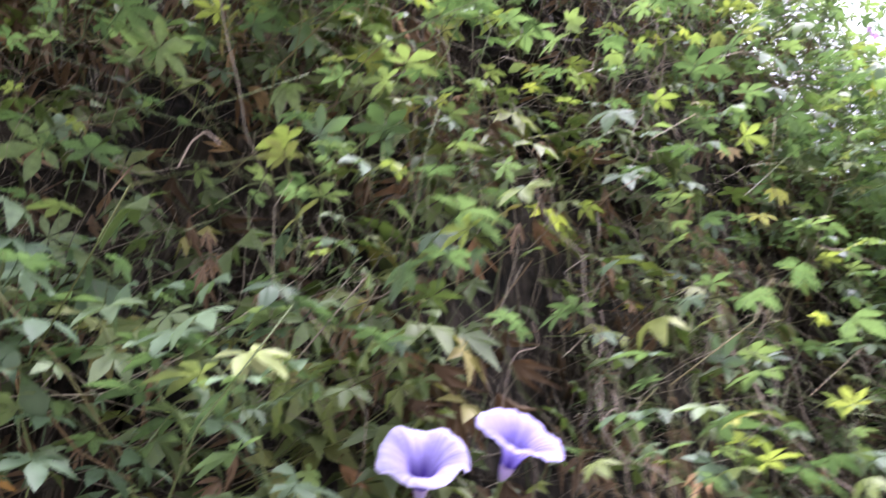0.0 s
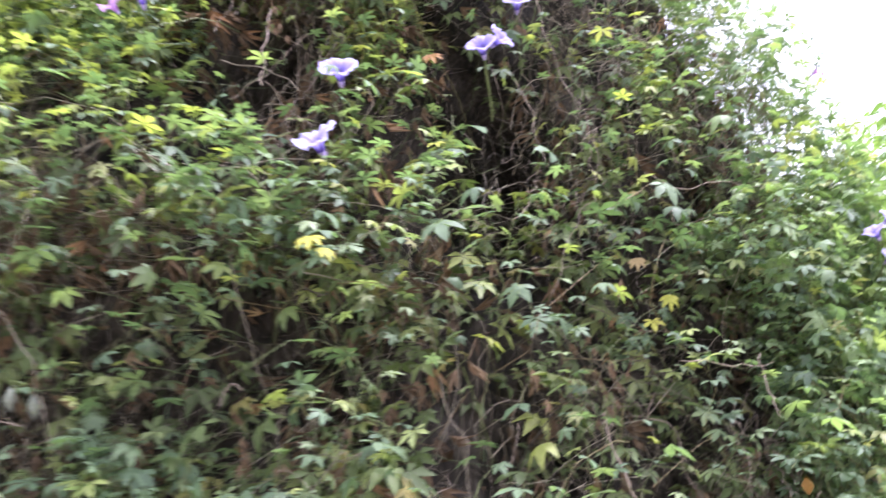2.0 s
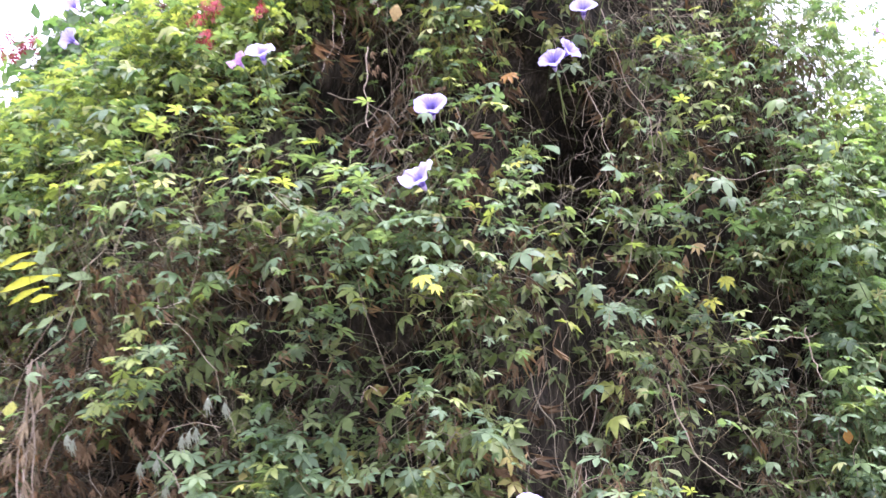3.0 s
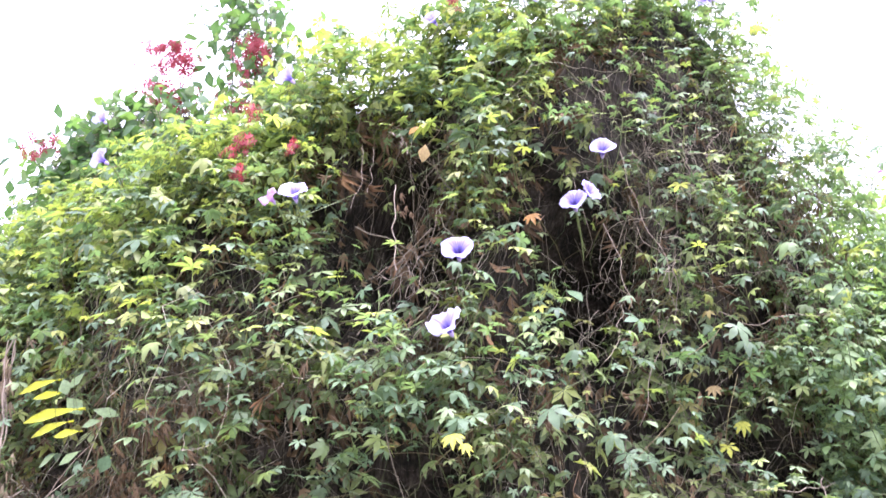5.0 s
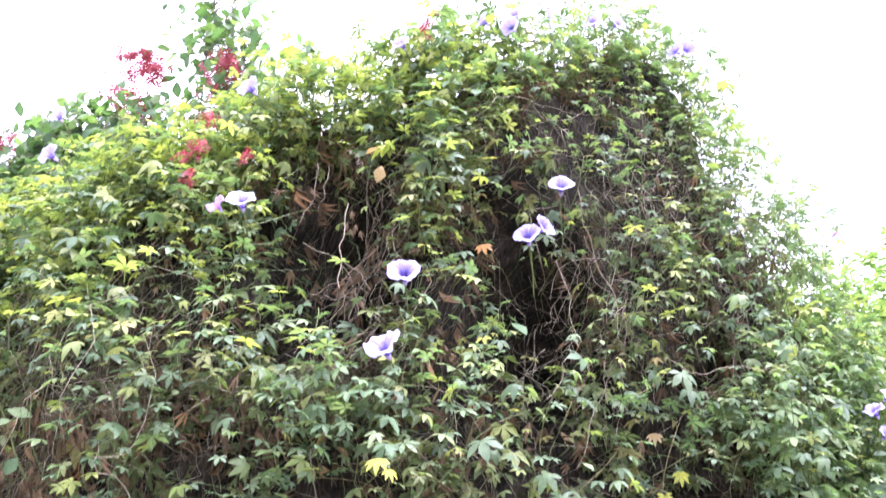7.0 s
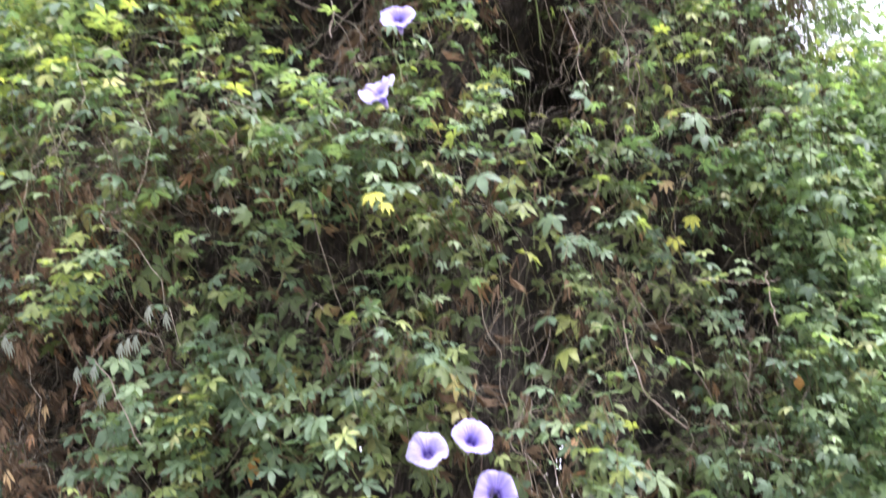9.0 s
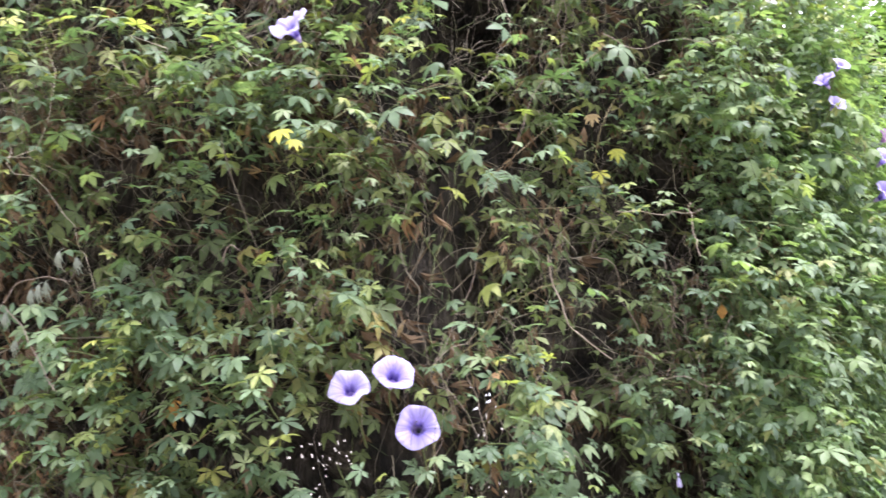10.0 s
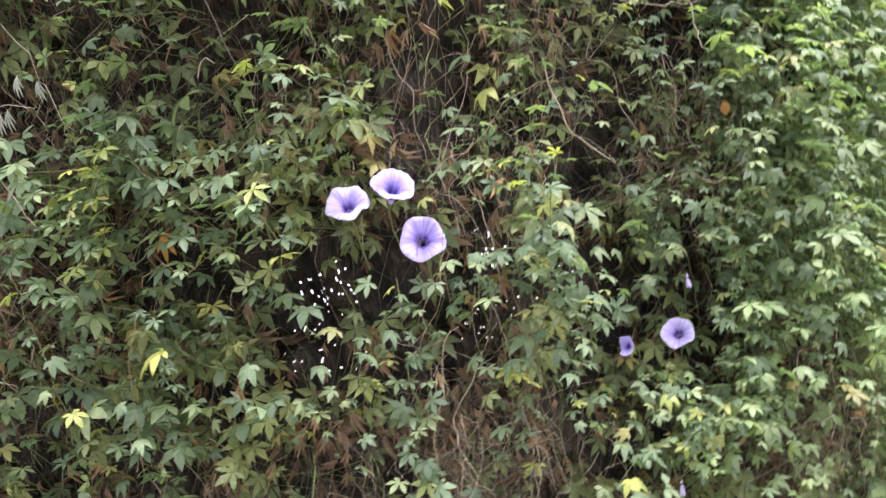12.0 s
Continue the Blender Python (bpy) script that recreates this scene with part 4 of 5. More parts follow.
# ---- flowers of the vine ----
def revolve(profile, around=30, lobes=5, wave=0.0, crinkle=0.0, seed=0):
    """A thin funnel: profile of (radius, height, share of the lobed outline)."""
    r = np.random.default_rng(seed)
    ph = r.random(3) * 6.28
    a = np.arange(around) * 2 * np.pi / around
    rows = []
    for rad, h, lob in profile:
        q = rad * (1 + 0.028 * lob * np.cos(lobes * a) + crinkle * lob * np.sin(13 * a + ph[0]))
        zz = h + lob * (wave * np.cos(lobes * a + 0.6) + 0.5 * wave * np.sin(2 * a + ph[1]) + crinkle * 0.03 * np.sin(9 * a + ph[2]))
        rows.append(np.stack([q * np.cos(a), q * np.sin(a), zz], -1))
    v = np.concatenate(rows)
    m = len(profile)
    i = np.arange(m - 1)[:, None] * around
    j = np.arange(around)[None, :]
    k = (j + 1) % around
    q = np.stack([i + j, i + k, i + around + k, i + around + j], -1).reshape(-1, 4)
    return v, np.concatenate([q[:, [0, 1, 2]], q[:, [0, 2, 3]]])


LIMB = [(0.0058, -0.024, 0), (0.0068, -0.0185, 0), (0.0088, -0.013, 0.03), (0.0118, -0.008, 0.1), (0.0155, -0.004, 0.3), (0.0205, -0.0005, 0.6), (0.026, 0.002, 0.95), (0.0303, 0.0026, 1.25)]
TUBE = [(0.0004, -0.037, 0), (0.0030, -0.036, 0), (0.0042, -0.031, 0), (0.0054, -0.026, 0), (0.0060, -0.0225, 0)]


def soup_mesh(name, mats, *pieces):
    s = Soup()
    for v, f in pieces:
        s.add(v, f)
    return s.mesh(name, mats)


def calyx_piece():
    s = Soup()
    for k in range(5):
        a = k * 2 * np.pi / 5
        out = np.array([math.cos(a), math.sin(a), 0])
        t = unit(np.array([[out[0] * 0.25, out[1] * 0.25, 1.0]]))
        s.copies(leaf_shape([(0, 1.0)], 0.6, 0.1, 0.1, stalk=0), np.array([[out[0] * 0.002, out[1] * 0.002, -0.039]]), frames(t, out[None]), np.array([0.012]))
    return s.mesh("calyx", [sepal_green])


TUBE_VIOLET, TUBE_PALE = soup_mesh("tube", [tube_violet], revolve(TUBE)), soup_mesh("tube", [petal_faded], revolve(TUBE))
PETAL = {"violet": petal_violet, "pale": petal_pale, "pink": petal_pink, "closed": petal_pale}


def corolla(key, seed):
    """One flower's limb, each with its own ruffles: five pleats run out from the throat, and the rim waves unevenly."""
    if key == "closed":
        return soup_mesh("corolla", [petal_faded], revolve([(0.004, -0.016, 0), (0.007, -0.008, 0), (0.0085, 0.004, 0.6), (0.0095, 0.014, 1.5), (0.008, 0.019, 2.0)], wave=0.001, crinkle=0.06, seed=seed))
    r = np.random.default_rng(seed)
    n = 72
    a = np.arange(n) * 2 * np.pi / n
    rough = 2.4 if key == "pink" else 1.9 if seed in (31, 32) else 1.1
    lobe = 0.030 * np.cos(5 * a) + rough * sum(r.normal(0, 0.016) * np.cos(k * a + r.uniform(0, 6.28)) for k in (1, 2, 3, 4))
    ruffle = rough * sum(r.normal(0, w) * np.cos(k * a + r.uniform(0, 6.28)) for k, w in ((2, 0.0016), (3, 0.0012), (4, 0.0010), (7, 0.0008), (11, 0.0006), (17, 0.0005), (23, 0.0004)))
    pleat = -0.0018 * np.abs(np.cos(2.5 * a)) ** 8
    rows = []
    for rad, h, lob in LIMB + [(0.0318, 0.0014, 1.45)]:
        q = rad * (1 + lob * lobe)
        rows.append(np.stack([q * np.cos(a), q * np.sin(a), h + lob * ruffle + min(lob + 0.2, 0.9) * pleat], -1))
    i = np.arange(len(rows) - 1)[:, None] * n
    j = np.arange(n)[None, :]
    k = (j + 1) % n
    q = np.stack([i + j, i + k, i + n + k, i + n + j], -1).reshape(-1, 4)
    return soup_mesh("corolla", [PETAL[key]], (np.concatenate(rows), np.concatenate([q[:, [0, 1, 2]], q[:, [0, 2, 3]]])))


CALYX = calyx_piece()


def flower(place, facing, size, key, label, seed):
    """A funnel flower whose throat lies at place and which opens towards facing (compass degrees, 0 to the front, and degrees up)."""
    az, up = radians(facing[0]), radians(facing[1])
    way = Vector((math.sin(az) * math.cos(up), -math.cos(az) * math.cos(up), math.sin(up)))
    ob = new("morning_glory_flower")
    ob.matrix_basis = Matrix.LocRotScale(Vector(place), way.to_track_quat("Z", "Y"), Vector((size, size, size))) @ Matrix.Rotation(seed * 1.7, 4, "Z")
    part("corolla", corolla(key, seed), ob)
    neck = part("tube", TUBE_PALE if key == "closed" else TUBE_VIOLET, ob)
    part("calyx", CALYX, neck, "small green sepals")
    # the stalk runs from the calyx back and down into the leaves
    back = ob.matrix_basis.to_quaternion() @ Vector((0, 0, -0.039 * size))
    root = Vector((back.x * 1.2, 0.10, back.z - 0.07))
    inv = ob.matrix_basis.to_3x3().inverted()
    line = [np.array(inv @ (back * (1 - t) ** 2 + (back * 1.9) * 2 * t * (1 - t) + root * t * t)) for t in np.linspace(0, 1, 7)]
    st = Soup()
    tube(st, line, 0.0014 / size, 5, 0, 0.9)
    part("stalk", st.mesh("stalk", [stem_green]), ob, "thin green stalk")
    tagged(ob, label, "flower", "morning glory flowers")
    return ob


for i, (place, facing, size, key, label) in enumerate(FLOWERS):
    flower(place, facing, size, key, label, i)

# ---- single leaves of the vine, the ones closest to the viewer ----
SINGLE = []
for k, (v, f) in enumerate(PALMATE):
    s = Soup()
    s.add(v, f)
    SINGLE.append(s.mesh("leaf", [leaf_green_single]))
for k, p, t, s in loose[:300]:
    ob = part("leaf", SINGLE[k], vine)
    m = Matrix([list(row) for row in t]).to_4x4()
    ob.matrix_basis = Matrix.Translation(Vector(p)) @ m @ Matrix.Scale(s, 4)


# ---- the shrub with red flower bunches behind the light shoulder ----
creeper = new("flowering_creeper")
creeper.location = (-0.95, 1.35, 0)
tagged(creeper, "leafy creeper with red flower bunches behind the vine", "shrub")
cr = np.random.default_rng(41)
C0 = np.array([-0.95, 1.35, 0.0])
wood, cleaf = Soup(), Soup()
SHOOTS = [((-1.0, 1.0, 3.24), 0.03, 20), ((-0.86, 1.0, 3.70), 0.02, 80), ((-0.76, 0.98, 3.52), 0.02, 110), ((-0.70, 0.98, 3.38), 0.02, 100), ((-1.22, 0.98, 3.09), 0.03, 210), ((-1.30, 0.95, 3.00), 0.03, 170), ((-1.12, 0.95, 3.12), 0.03, 150), ((-0.78, 0.95, 3.08), 0.03, 110),
          ((-1.05, 0.96, 3.09), 0.03, 200), ((-1.5, 1.1, 3.0), 0.04, 150), ((-0.58, 1.0, 3.22), 0.03, 100), ((-1.8, 1.2, 2.97), 0.05, 120), ((-0.92, 0.95, 3.06), 0.03, 180), ((-1.37, 1.0, 3.04), 0.03, 180), ((-1.12, 0.93, 3.02), 0.03, 160), ((-0.98, 0.92, 3.02), 0.03, 160), ((-0.87, 0.92, 3.0), 0.03, 130)]
leaf_one = soup_mesh("leaf", [leaf_material("shrub_leaf_single", [(0.0, (0.05, 0.095, 0.045)), (0.6, (0.085, 0.15, 0.065)), (1.0, (0.15, 0.21, 0.08))], through=0.38, single=True)], OVATE)
singles = 0
for tip, sway, count in SHOOTS:
    tip = np.array(tip) - C0
    s = np.linspace(0, 1, 16)[:, None]
    line = np.array([tip[0] * 0.5, 0.05, tip[2] * 0.55]) * 2 * s * (1 - s) + tip * s * s
    line = np.concatenate([line[:1], bend(line[1:-1], sway, cr), line[-1:]])
    tube(wood, line, 0.008, 6, 0, 0.2)
    for q in range(int(count * 1.6)):
        t = cr.uniform(0.9, 1.0)
        i = min(int(t * 15), 14)
        base = line[i] + (line[i + 1] - line[i]) * (t * 15 - i)
        p = base + np.clip(cr.normal(0, 1, 3), -1.5, 1.5) * np.array([0.085, 0.06, 0.065])
        tube(wood, [base, (base + p) / 2 + (0, 0, 0.01), p], 0.0013, 3)
        tr = frames(unit(np.array([[0, 0, -0.8]]) + 0.6 * cr.normal(size=(1, 3))), unit(np.array([[0, -0.4, 0.6]]) + 0.6 * cr.normal(size=(1, 3))))
        size = cr.uniform(0.028, 0.054)
        if q % 5 == 0 and singles < 290:
            singles += 1
            ob = part("leaf", leaf_one, creeper)
            ob.matrix_basis = Matrix.Translation(Vector(p)) @ Matrix([list(row) for row in tr[0]]).to_4x4() @ Matrix.Scale(size, 4)
        else:
            cleaf.copies(OVATE, p[None], tr, np.array([size]))
part("branch_work", wood.mesh("branch_work", [stem_dry]), creeper)
part("crown", cleaf.mesh("crown", [leaf_shrub]), creeper, "oval green leaves", "stuff")

STAR = leaf_shape([(a, 1.0) for a in (0, 72, 144, 216, 288)], 0.42, 0.15, 0.02, stalk=0)


petal_red_single = leaf_material("red_petal_single", [(0.0, (0.17, 0.02, 0.025)), (0.6, (0.30, 0.045, 0.055)), (1.0, (0.44, 0.14, 0.17))], through=0.22, glow=(0.12, 0.10, 0.10), single=True)
FLORET = soup_mesh("floret", [petal_red_single], STAR)


def bunch(place, spread, count, seed):
    """A hanging bunch of small five-petalled flowers, each on its own thin tube."""
    b = np.random.default_rng(seed)
    s = Soup()
    c = np.array(place) - C0
    stem = c + np.array([0.0, 1.2, 1.6]) * spread
    heads = [c + b.normal(0, 1, 3) * np.array([spread, spread * 0.7, spread * 0.75]) for k in range(count)]
    for p in heads:
        tube(s, [stem, (stem + p) / 2 + (0, 0, 0.012), p], 0.0008, 3)
    ob = part("blossom", s.mesh("blossom", [petal_red]), creeper, "hanging bunch of small red star flowers")
    for p in heads:
        t = frames(b.normal(size=(1, 3)), unit((p - stem)[None] + 0.03 * b.normal(size=(1, 3)) + (0, -0.02, 0)))[0]
        one = part("floret", FLORET, ob)
        one.matrix_basis = Matrix.Translation(Vector(p)) @ Matrix([list(row) for row in t]).to_4x4() @ Matrix.Scale(b.uniform(0.35, 0.5) * min(spread, 0.033) + 0.002, 4)


for i, (place, spread, count) in enumerate([((-1.015, 0.95, 3.285), 0.04, 40), ((-1.06, 0.95, 3.32), 0.03, 20), ((-0.965, 0.95, 3.255), 0.03, 26), ((-1.055, 0.95, 3.165), 0.035, 26),
                                            ((-0.97, 0.95, 3.115), 0.03, 28), ((-0.935, 0.95, 3.13), 0.02, 14), ((-0.75, 0.95, 3.27), 0.03, 20), ((-0.71, 0.95, 3.24), 0.03, 20),
                                            ((-0.76, 0.95, 3.18), 0.025, 18), ((-0.78, 0.95, 3.065), 0.03, 20), ((-0.42, 0.46, 2.675), 0.014, 14), ((-0.404, 0.427, 2.585), 0.014, 18),
                                            ((-0.43, 0.424, 2.565), 0.010, 9), ((-0.399, 0.412, 2.512), 0.012, 18), ((-0.307, 0.429, 2.563), 0.011, 11), ((-1.36, 0.9, 3.0), 0.035, 20), ((-0.036, 0.582, 2.975), 0.018, 12)]):
    bunch(place, spread, count, 60 + i)

# ---- the light green hedge beyond the mound's end ----
hedge = new("hedge")
hedge.location = (2.68, 3.0, 0)
tagged(hedge, "tall yellow-green feathery hedge behind the mound", "hedge")
hr = np.random.default_rng(77)
hcore, hleaf = Soup(), Soup()
n = 30000
u = hr.uniform(-1, 1, n)
w = np.where(hr.random(n) < 0.6, np.arcsin(hr.uniform(-0.2, 1.0, n)), hr.uniform(0.6, 2.1, n))
bulge = 1 + 0.10 * np.sin(7 * u + 3 * w) + 0.07 * np.sin(15 * u - 6 * w + 1)
hx = 2.0 * np.sign(u) * np.abs(u) ** 0.9
hy = -0.75 * np.cos(w) * bulge * (1 - 0.5 * u ** 4)
hz = (0.4 + 3.45 * (np.sin(w) + 0.2) / 1.2) * (1 - 0.34 * u ** 4) * (1 + 0.05 * np.sin(5 * u + 1) + 0.03 * np.sin(13 * u))
hp = np.stack([hx, hy, hz], -1)
hn = unit(np.stack([hx * 0.15, hy, 0.5 * (hz - 1.2)], -1))
hp = hp + hn * hr.uniform(-0.28, 0.14, n)[:, None]
tr = frames(unit(0.6 * hn + np.array([0, 0, -0.5]) + 0.7 * hr.normal(size=(n, 3))), unit(0.6 * hn + np.array([0, 0, 0.8]) + 0.4 * hr.normal(size=(n, 3))))
hleaf.copies(plain_leaf([(0, 1.0)], 0.36, 0.25), hp, tr, hr.uniform(0.04, 0.085, n))
# added inner shell in the shade-dark mat, seen between the leaves
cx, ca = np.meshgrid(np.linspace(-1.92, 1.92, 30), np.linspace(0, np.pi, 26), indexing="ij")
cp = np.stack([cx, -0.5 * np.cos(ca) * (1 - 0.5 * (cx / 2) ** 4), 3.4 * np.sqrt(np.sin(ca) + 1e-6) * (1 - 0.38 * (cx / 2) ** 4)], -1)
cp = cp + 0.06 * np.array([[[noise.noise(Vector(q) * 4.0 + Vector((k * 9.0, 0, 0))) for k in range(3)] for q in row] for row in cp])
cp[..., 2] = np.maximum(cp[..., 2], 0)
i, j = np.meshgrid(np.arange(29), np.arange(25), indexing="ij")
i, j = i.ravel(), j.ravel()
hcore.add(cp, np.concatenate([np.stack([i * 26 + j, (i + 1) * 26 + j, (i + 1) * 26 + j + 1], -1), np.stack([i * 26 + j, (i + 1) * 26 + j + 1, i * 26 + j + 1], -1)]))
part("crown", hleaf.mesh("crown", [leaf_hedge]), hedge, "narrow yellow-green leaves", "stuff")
part("inner_shade_shell", hcore.mesh("inner_shade_shell", [shade_mat]), hedge, "dark shell standing for shade inside the hedge", "stuff")


# ---- single dry stems, wilted and coloured leaves that stand out on the vine ----
def dry_stem(points, radius, label="", mat=stem_dry, wave=0.006):
    st = Soup()
    p = np.array(points, float)
    t = np.linspace(0, len(p) - 1, 6 * len(p))
    smooth = np.stack([np.interp(t, np.arange(len(p)), p[:, k]) for k in range(3)], -1)
    for _ in range(3):
        smooth[1:-1] = (smooth[:-2] + 2 * smooth[1:-1] + smooth[2:]) / 4
    tube(st, bend(smooth, wave, rng), radius * 0.42, 6, 0, 0.7)
    return part("dry_stem", st.mesh("dry_stem", [mat]), vine, label)


pale_bark = stem_material("pale_bark", [(0.0, (0.17, 0.135, 0.10)), (1.0, (0.36, 0.30, 0.23))])
dry_stem([(0.318, 0.725, 1.90), (0.328, 0.725, 1.842), (0.349, 0.732, 1.787), (0.376, 0.752, 1.757), (0.412, 0.765, 1.730)], 0.0032, "pale grey-brown knotted stem", pale_bark)
dry_stem([(-0.108, 0.45, 1.858), (-0.100, 0.443, 1.874), (-0.090, 0.44, 1.881), (-0.080, 0.445, 1.872)], 0.0018, "pale curled tendril", pale_bark, 0.0)
dry_stem([(-0.06, 0.485, 1.748), (-0.025, 0.48, 1.769), (0.030, 0.48, 1.772)], 0.0013, "", stem_green)
dry_stem([(0.437, 0.725, 1.960), (0.501, 0.765, 1.966), (0.577, 0.81, 1.982)], 0.0017, "", pale_bark)
dry_stem([(0.548, 0.79, 1.99), (0.552, 0.79, 1.94), (0.557, 0.79, 1.90)], 0.0028, "", pale_bark)
dry_stem([(-0.415, 0.37, 1.74), (-0.398, 0.365, 1.79), (-0.368, 0.362, 1.826), (-0.319, 0.36, 1.832), (-0.284, 0.365, 1.824)], 0.0014, "pale arching bare twig", pale_bark, 0.002)
dry_stem([(-0.386, 0.365, 1.79), (-0.350, 0.362, 1.762), (-0.319, 0.365, 1.717), (-0.30, 0.37, 1.68)], 0.0018, "", pale_bark, 0.003)
dry_stem([(-0.423, 0.40, 1.735), (-0.377, 0.40, 1.757), (-0.313, 0.405, 1.747), (-0.255, 0.42, 1.749)], 0.0028)
dry_stem([(0.135, 0.50, 1.90), (0.155, 0.51, 1.83), (0.162, 0.515, 1.77), (0.175, 0.52, 1.70)], 0.0018)
dry_stem([(-0.092, 0.41, 2.03), (-0.089, 0.43, 1.96), (-0.072, 0.46, 1.90), (-0.05, 0.47, 1.85)], 0.0018)
dry_stem([(-0.135, 0.50, 2.50), (-0.118, 0.49, 2.43), (-0.112, 0.48, 2.37), (-0.100, 0.44, 2.30)], 0.0024, "pale hanging bare stem", pale_bark)
dry_stem([(-0.190, 0.49, 2.58), (-0.188, 0.49, 2.52), (-0.203, 0.49, 2.45)], 0.0014, "", pale_bark)
dry_stem([(-0.170, 0.49, 2.58), (-0.168, 0.49, 2.53), (-0.172, 0.49, 2.48)], 0.0012, "", pale_bark)
dry_stem([(-0.130, 0.48, 2.60), (-0.107, 0.475, 2.575), (-0.095, 0.475, 2.545)], 0.0016, "pale forked twig", pale_bark)
dry_stem([(-0.112, 0.476, 2.580), (-0.104, 0.472, 2.565), (-0.100, 0.47, 2.55)], 0.0012, "", pale_bark)
dry_stem([(-0.22, 0.53, 2.44), (-0.144, 0.52, 2.40), (-0.085, 0.50, 2.355), (-0.06, 0.48, 2.31)], 0.0024)
dry_stem([(0.235, 0.71, 2.47), (0.246, 0.70, 2.40), (0.256, 0.70, 2.34), (0.272, 0.69, 2.29)], 0.0019, "", pale_bark)
dry_stem([(0.279, 0.67, 2.60), (0.282, 0.68, 2.52), (0.301, 0.69, 2.477), (0.333, 0.71, 2.40), (0.34, 0.71, 2.32)], 0.0017, "", pale_bark)
dry_stem([(-0.15, 0.46, 2.30), (-0.10, 0.44, 2.315), (-0.03, 0.43, 2.36)], 0.0013, "", pale_bark)
dry_stem([(0.12, 0.50, 2.66), (0.17, 0.53, 2.70), (0.24, 0.60, 2.72)], 0.0014, "", stem_green)
dry_stem([(0.42, 0.74, 2.27), (0.48, 0.76, 2.26), (0.55, 0.79, 2.285), (0.63, 0.84, 2.285)], 0.0015, "", pale_bark)
dry_stem([(0.63, 0.90, 2.62), (0.70, 0.93, 2.68), (0.78, 1.0, 2.70), (0.86, 1.1, 2.70)], 0.0018, "", pale_bark)
r = np.random.default_rng(91)
for cx, cz, sx, sz, count in ((-0.12, 2.42, 0.05, 0.10, 26), (0.30, 2.45, 0.06, 0.16, 12), (0.36, 2.66, 0.07, 0.10, 22), (0.50, 2.62, 0.08, 0.14, 14), (0.24, 2.38, 0.04, 0.09, 10), (0.56, 1.80, 0.05, 0.10, 26), (0.20, 1.60, 0.05, 0.12, 16), (0.62, 2.48, 0.08, 0.12, 14), (0.22, 1.33, 0.12, 0.07, 14)):
    for k in range(count):
        x, z = r.normal(cx, sx), r.normal(cz, sz)
        h, lean = r.uniform(0.10, 0.24), r.normal(0, 0.25)
        zz = np.linspace(z + h / 2, z - h / 2, 5)
        xx = x + lean * (zz - z)
        d = r.uniform(-0.06, 0.0)
        yy = face(xx, zz) - d
        dry_stem(np.stack([xx, yy, zz], -1), r.choice([0.0009, 0.0013, 0.0018]), "", pale_bark if r.random() < 0.45 else stem_dry, r.choice([0.010, 0.018, 0.028]))


def vine_leaf(place, shape, size, normal, tip, mat, label=""):
    st = Soup()
    st.add(*shape)
    ob = part("leaf", st.mesh("leaf", [mat]), vine, label)
    t = frames(np.array([tip], float), np.array([normal], float))[0]
    ob.matrix_basis = Matrix.Translation(Vector(place)) @ Matrix([list(row) for row in t]).to_4x4() @ Matrix.Scale(size, 4)


leaf_orange = leaf_material("orange_leaf", [(0.0, (0.27, 0.14, 0.03)), (1.0, (0.34, 0.19, 0.04))], single=True, glow=(0.14, 0.12, 0.08))
leaf_lemon = leaf_material("lemon_leaf", [(0.0, (0.33, 0.36, 0.05)), (1.0, (0.42, 0.42, 0.06))], single=True, through=0.35, glow=(0.14, 0.14, 0.08))
leaf_wilt = leaf_material("wilted_leaf", [(0.0, (0.25, 0.29, 0.22)), (1.0, (0.35, 0.39, 0.31))], single=True, rough=0.6, glow=(0.12, 0.12, 0.10))
leaf_sand = leaf_material("sand_leaf", [(0.0, (0.31, 0.23, 0.09)), (1.0, (0.38, 0.29, 0.14))], single=True, rough=0.7, glow=(0.13, 0.12, 0.10))
leaf_straw = leaf_material("straw_leaf", [(0.0, (0.16, 0.125, 0.08)), (0.6, (0.25, 0.20, 0.13)), (1.0, (0.36, 0.30, 0.20))], single=True, rough=0.8, spec=0.15, through=0.12, glow=(0.13, 0.11, 0.08))
HANGING = leaf_shape([(-62, 0.5), (-22, 0.85), (2, 1.0), (26, 0.7)], 0.24, 0.2, 0.05)
DROOPED = leaf_shape([(-60, 0.7), (-32, 0.9), (0, 1.0), (32, 0.9), (58, 0.7)], 0.30, 0.25, 0.05)
vine_leaf((0.022, 0.350, 2.008), DROOPED, 0.029, (0, -0.75, 0.7), (0.1, -0.4, -0.7), leaf_lemon, "bright yellow young leaf")
vine_leaf((0.035, 0.355, 1.995), DROOPED, 0.021, (0.5, -0.6, 0.6), (0.6, -0.3, -0.7), leaf_lemon, "bright yellow young leaf")
vine_leaf((-0.205, 0.505, 1.668), HANGING, 0.042, (0.1, -1, 0.1), (0.1, -0.1, -1), leaf_orange, "orange-yellow dying leaf")
vine_leaf((0.395, 0.785, 2.155), DROOPED, 0.025, (0, -1, 0.3), (0, -0.2, -1), leaf_sand, "yellow-brown dying leaf")
vine_leaf((0.434, 0.782, 2.088), DROOPED, 0.028, (0.3, -1, 0.2), (0.1, -0.1, -1), leaf_lemon, "yellowing leaf")
vine_leaf((0.405, 0.775, 2.045), PALMATE[0], 0.024, (0, -0.8, 0.5), (0.1, -0.4, -1), leaf_lemon, "yellowing leaf")
vine_leaf((-0.065, 0.490, 2.565), OVATE, 0.036, (0.5, -0.8, 0.1), (-0.1, -0.1, -1), leaf_sand, "dry straw-coloured leaf")
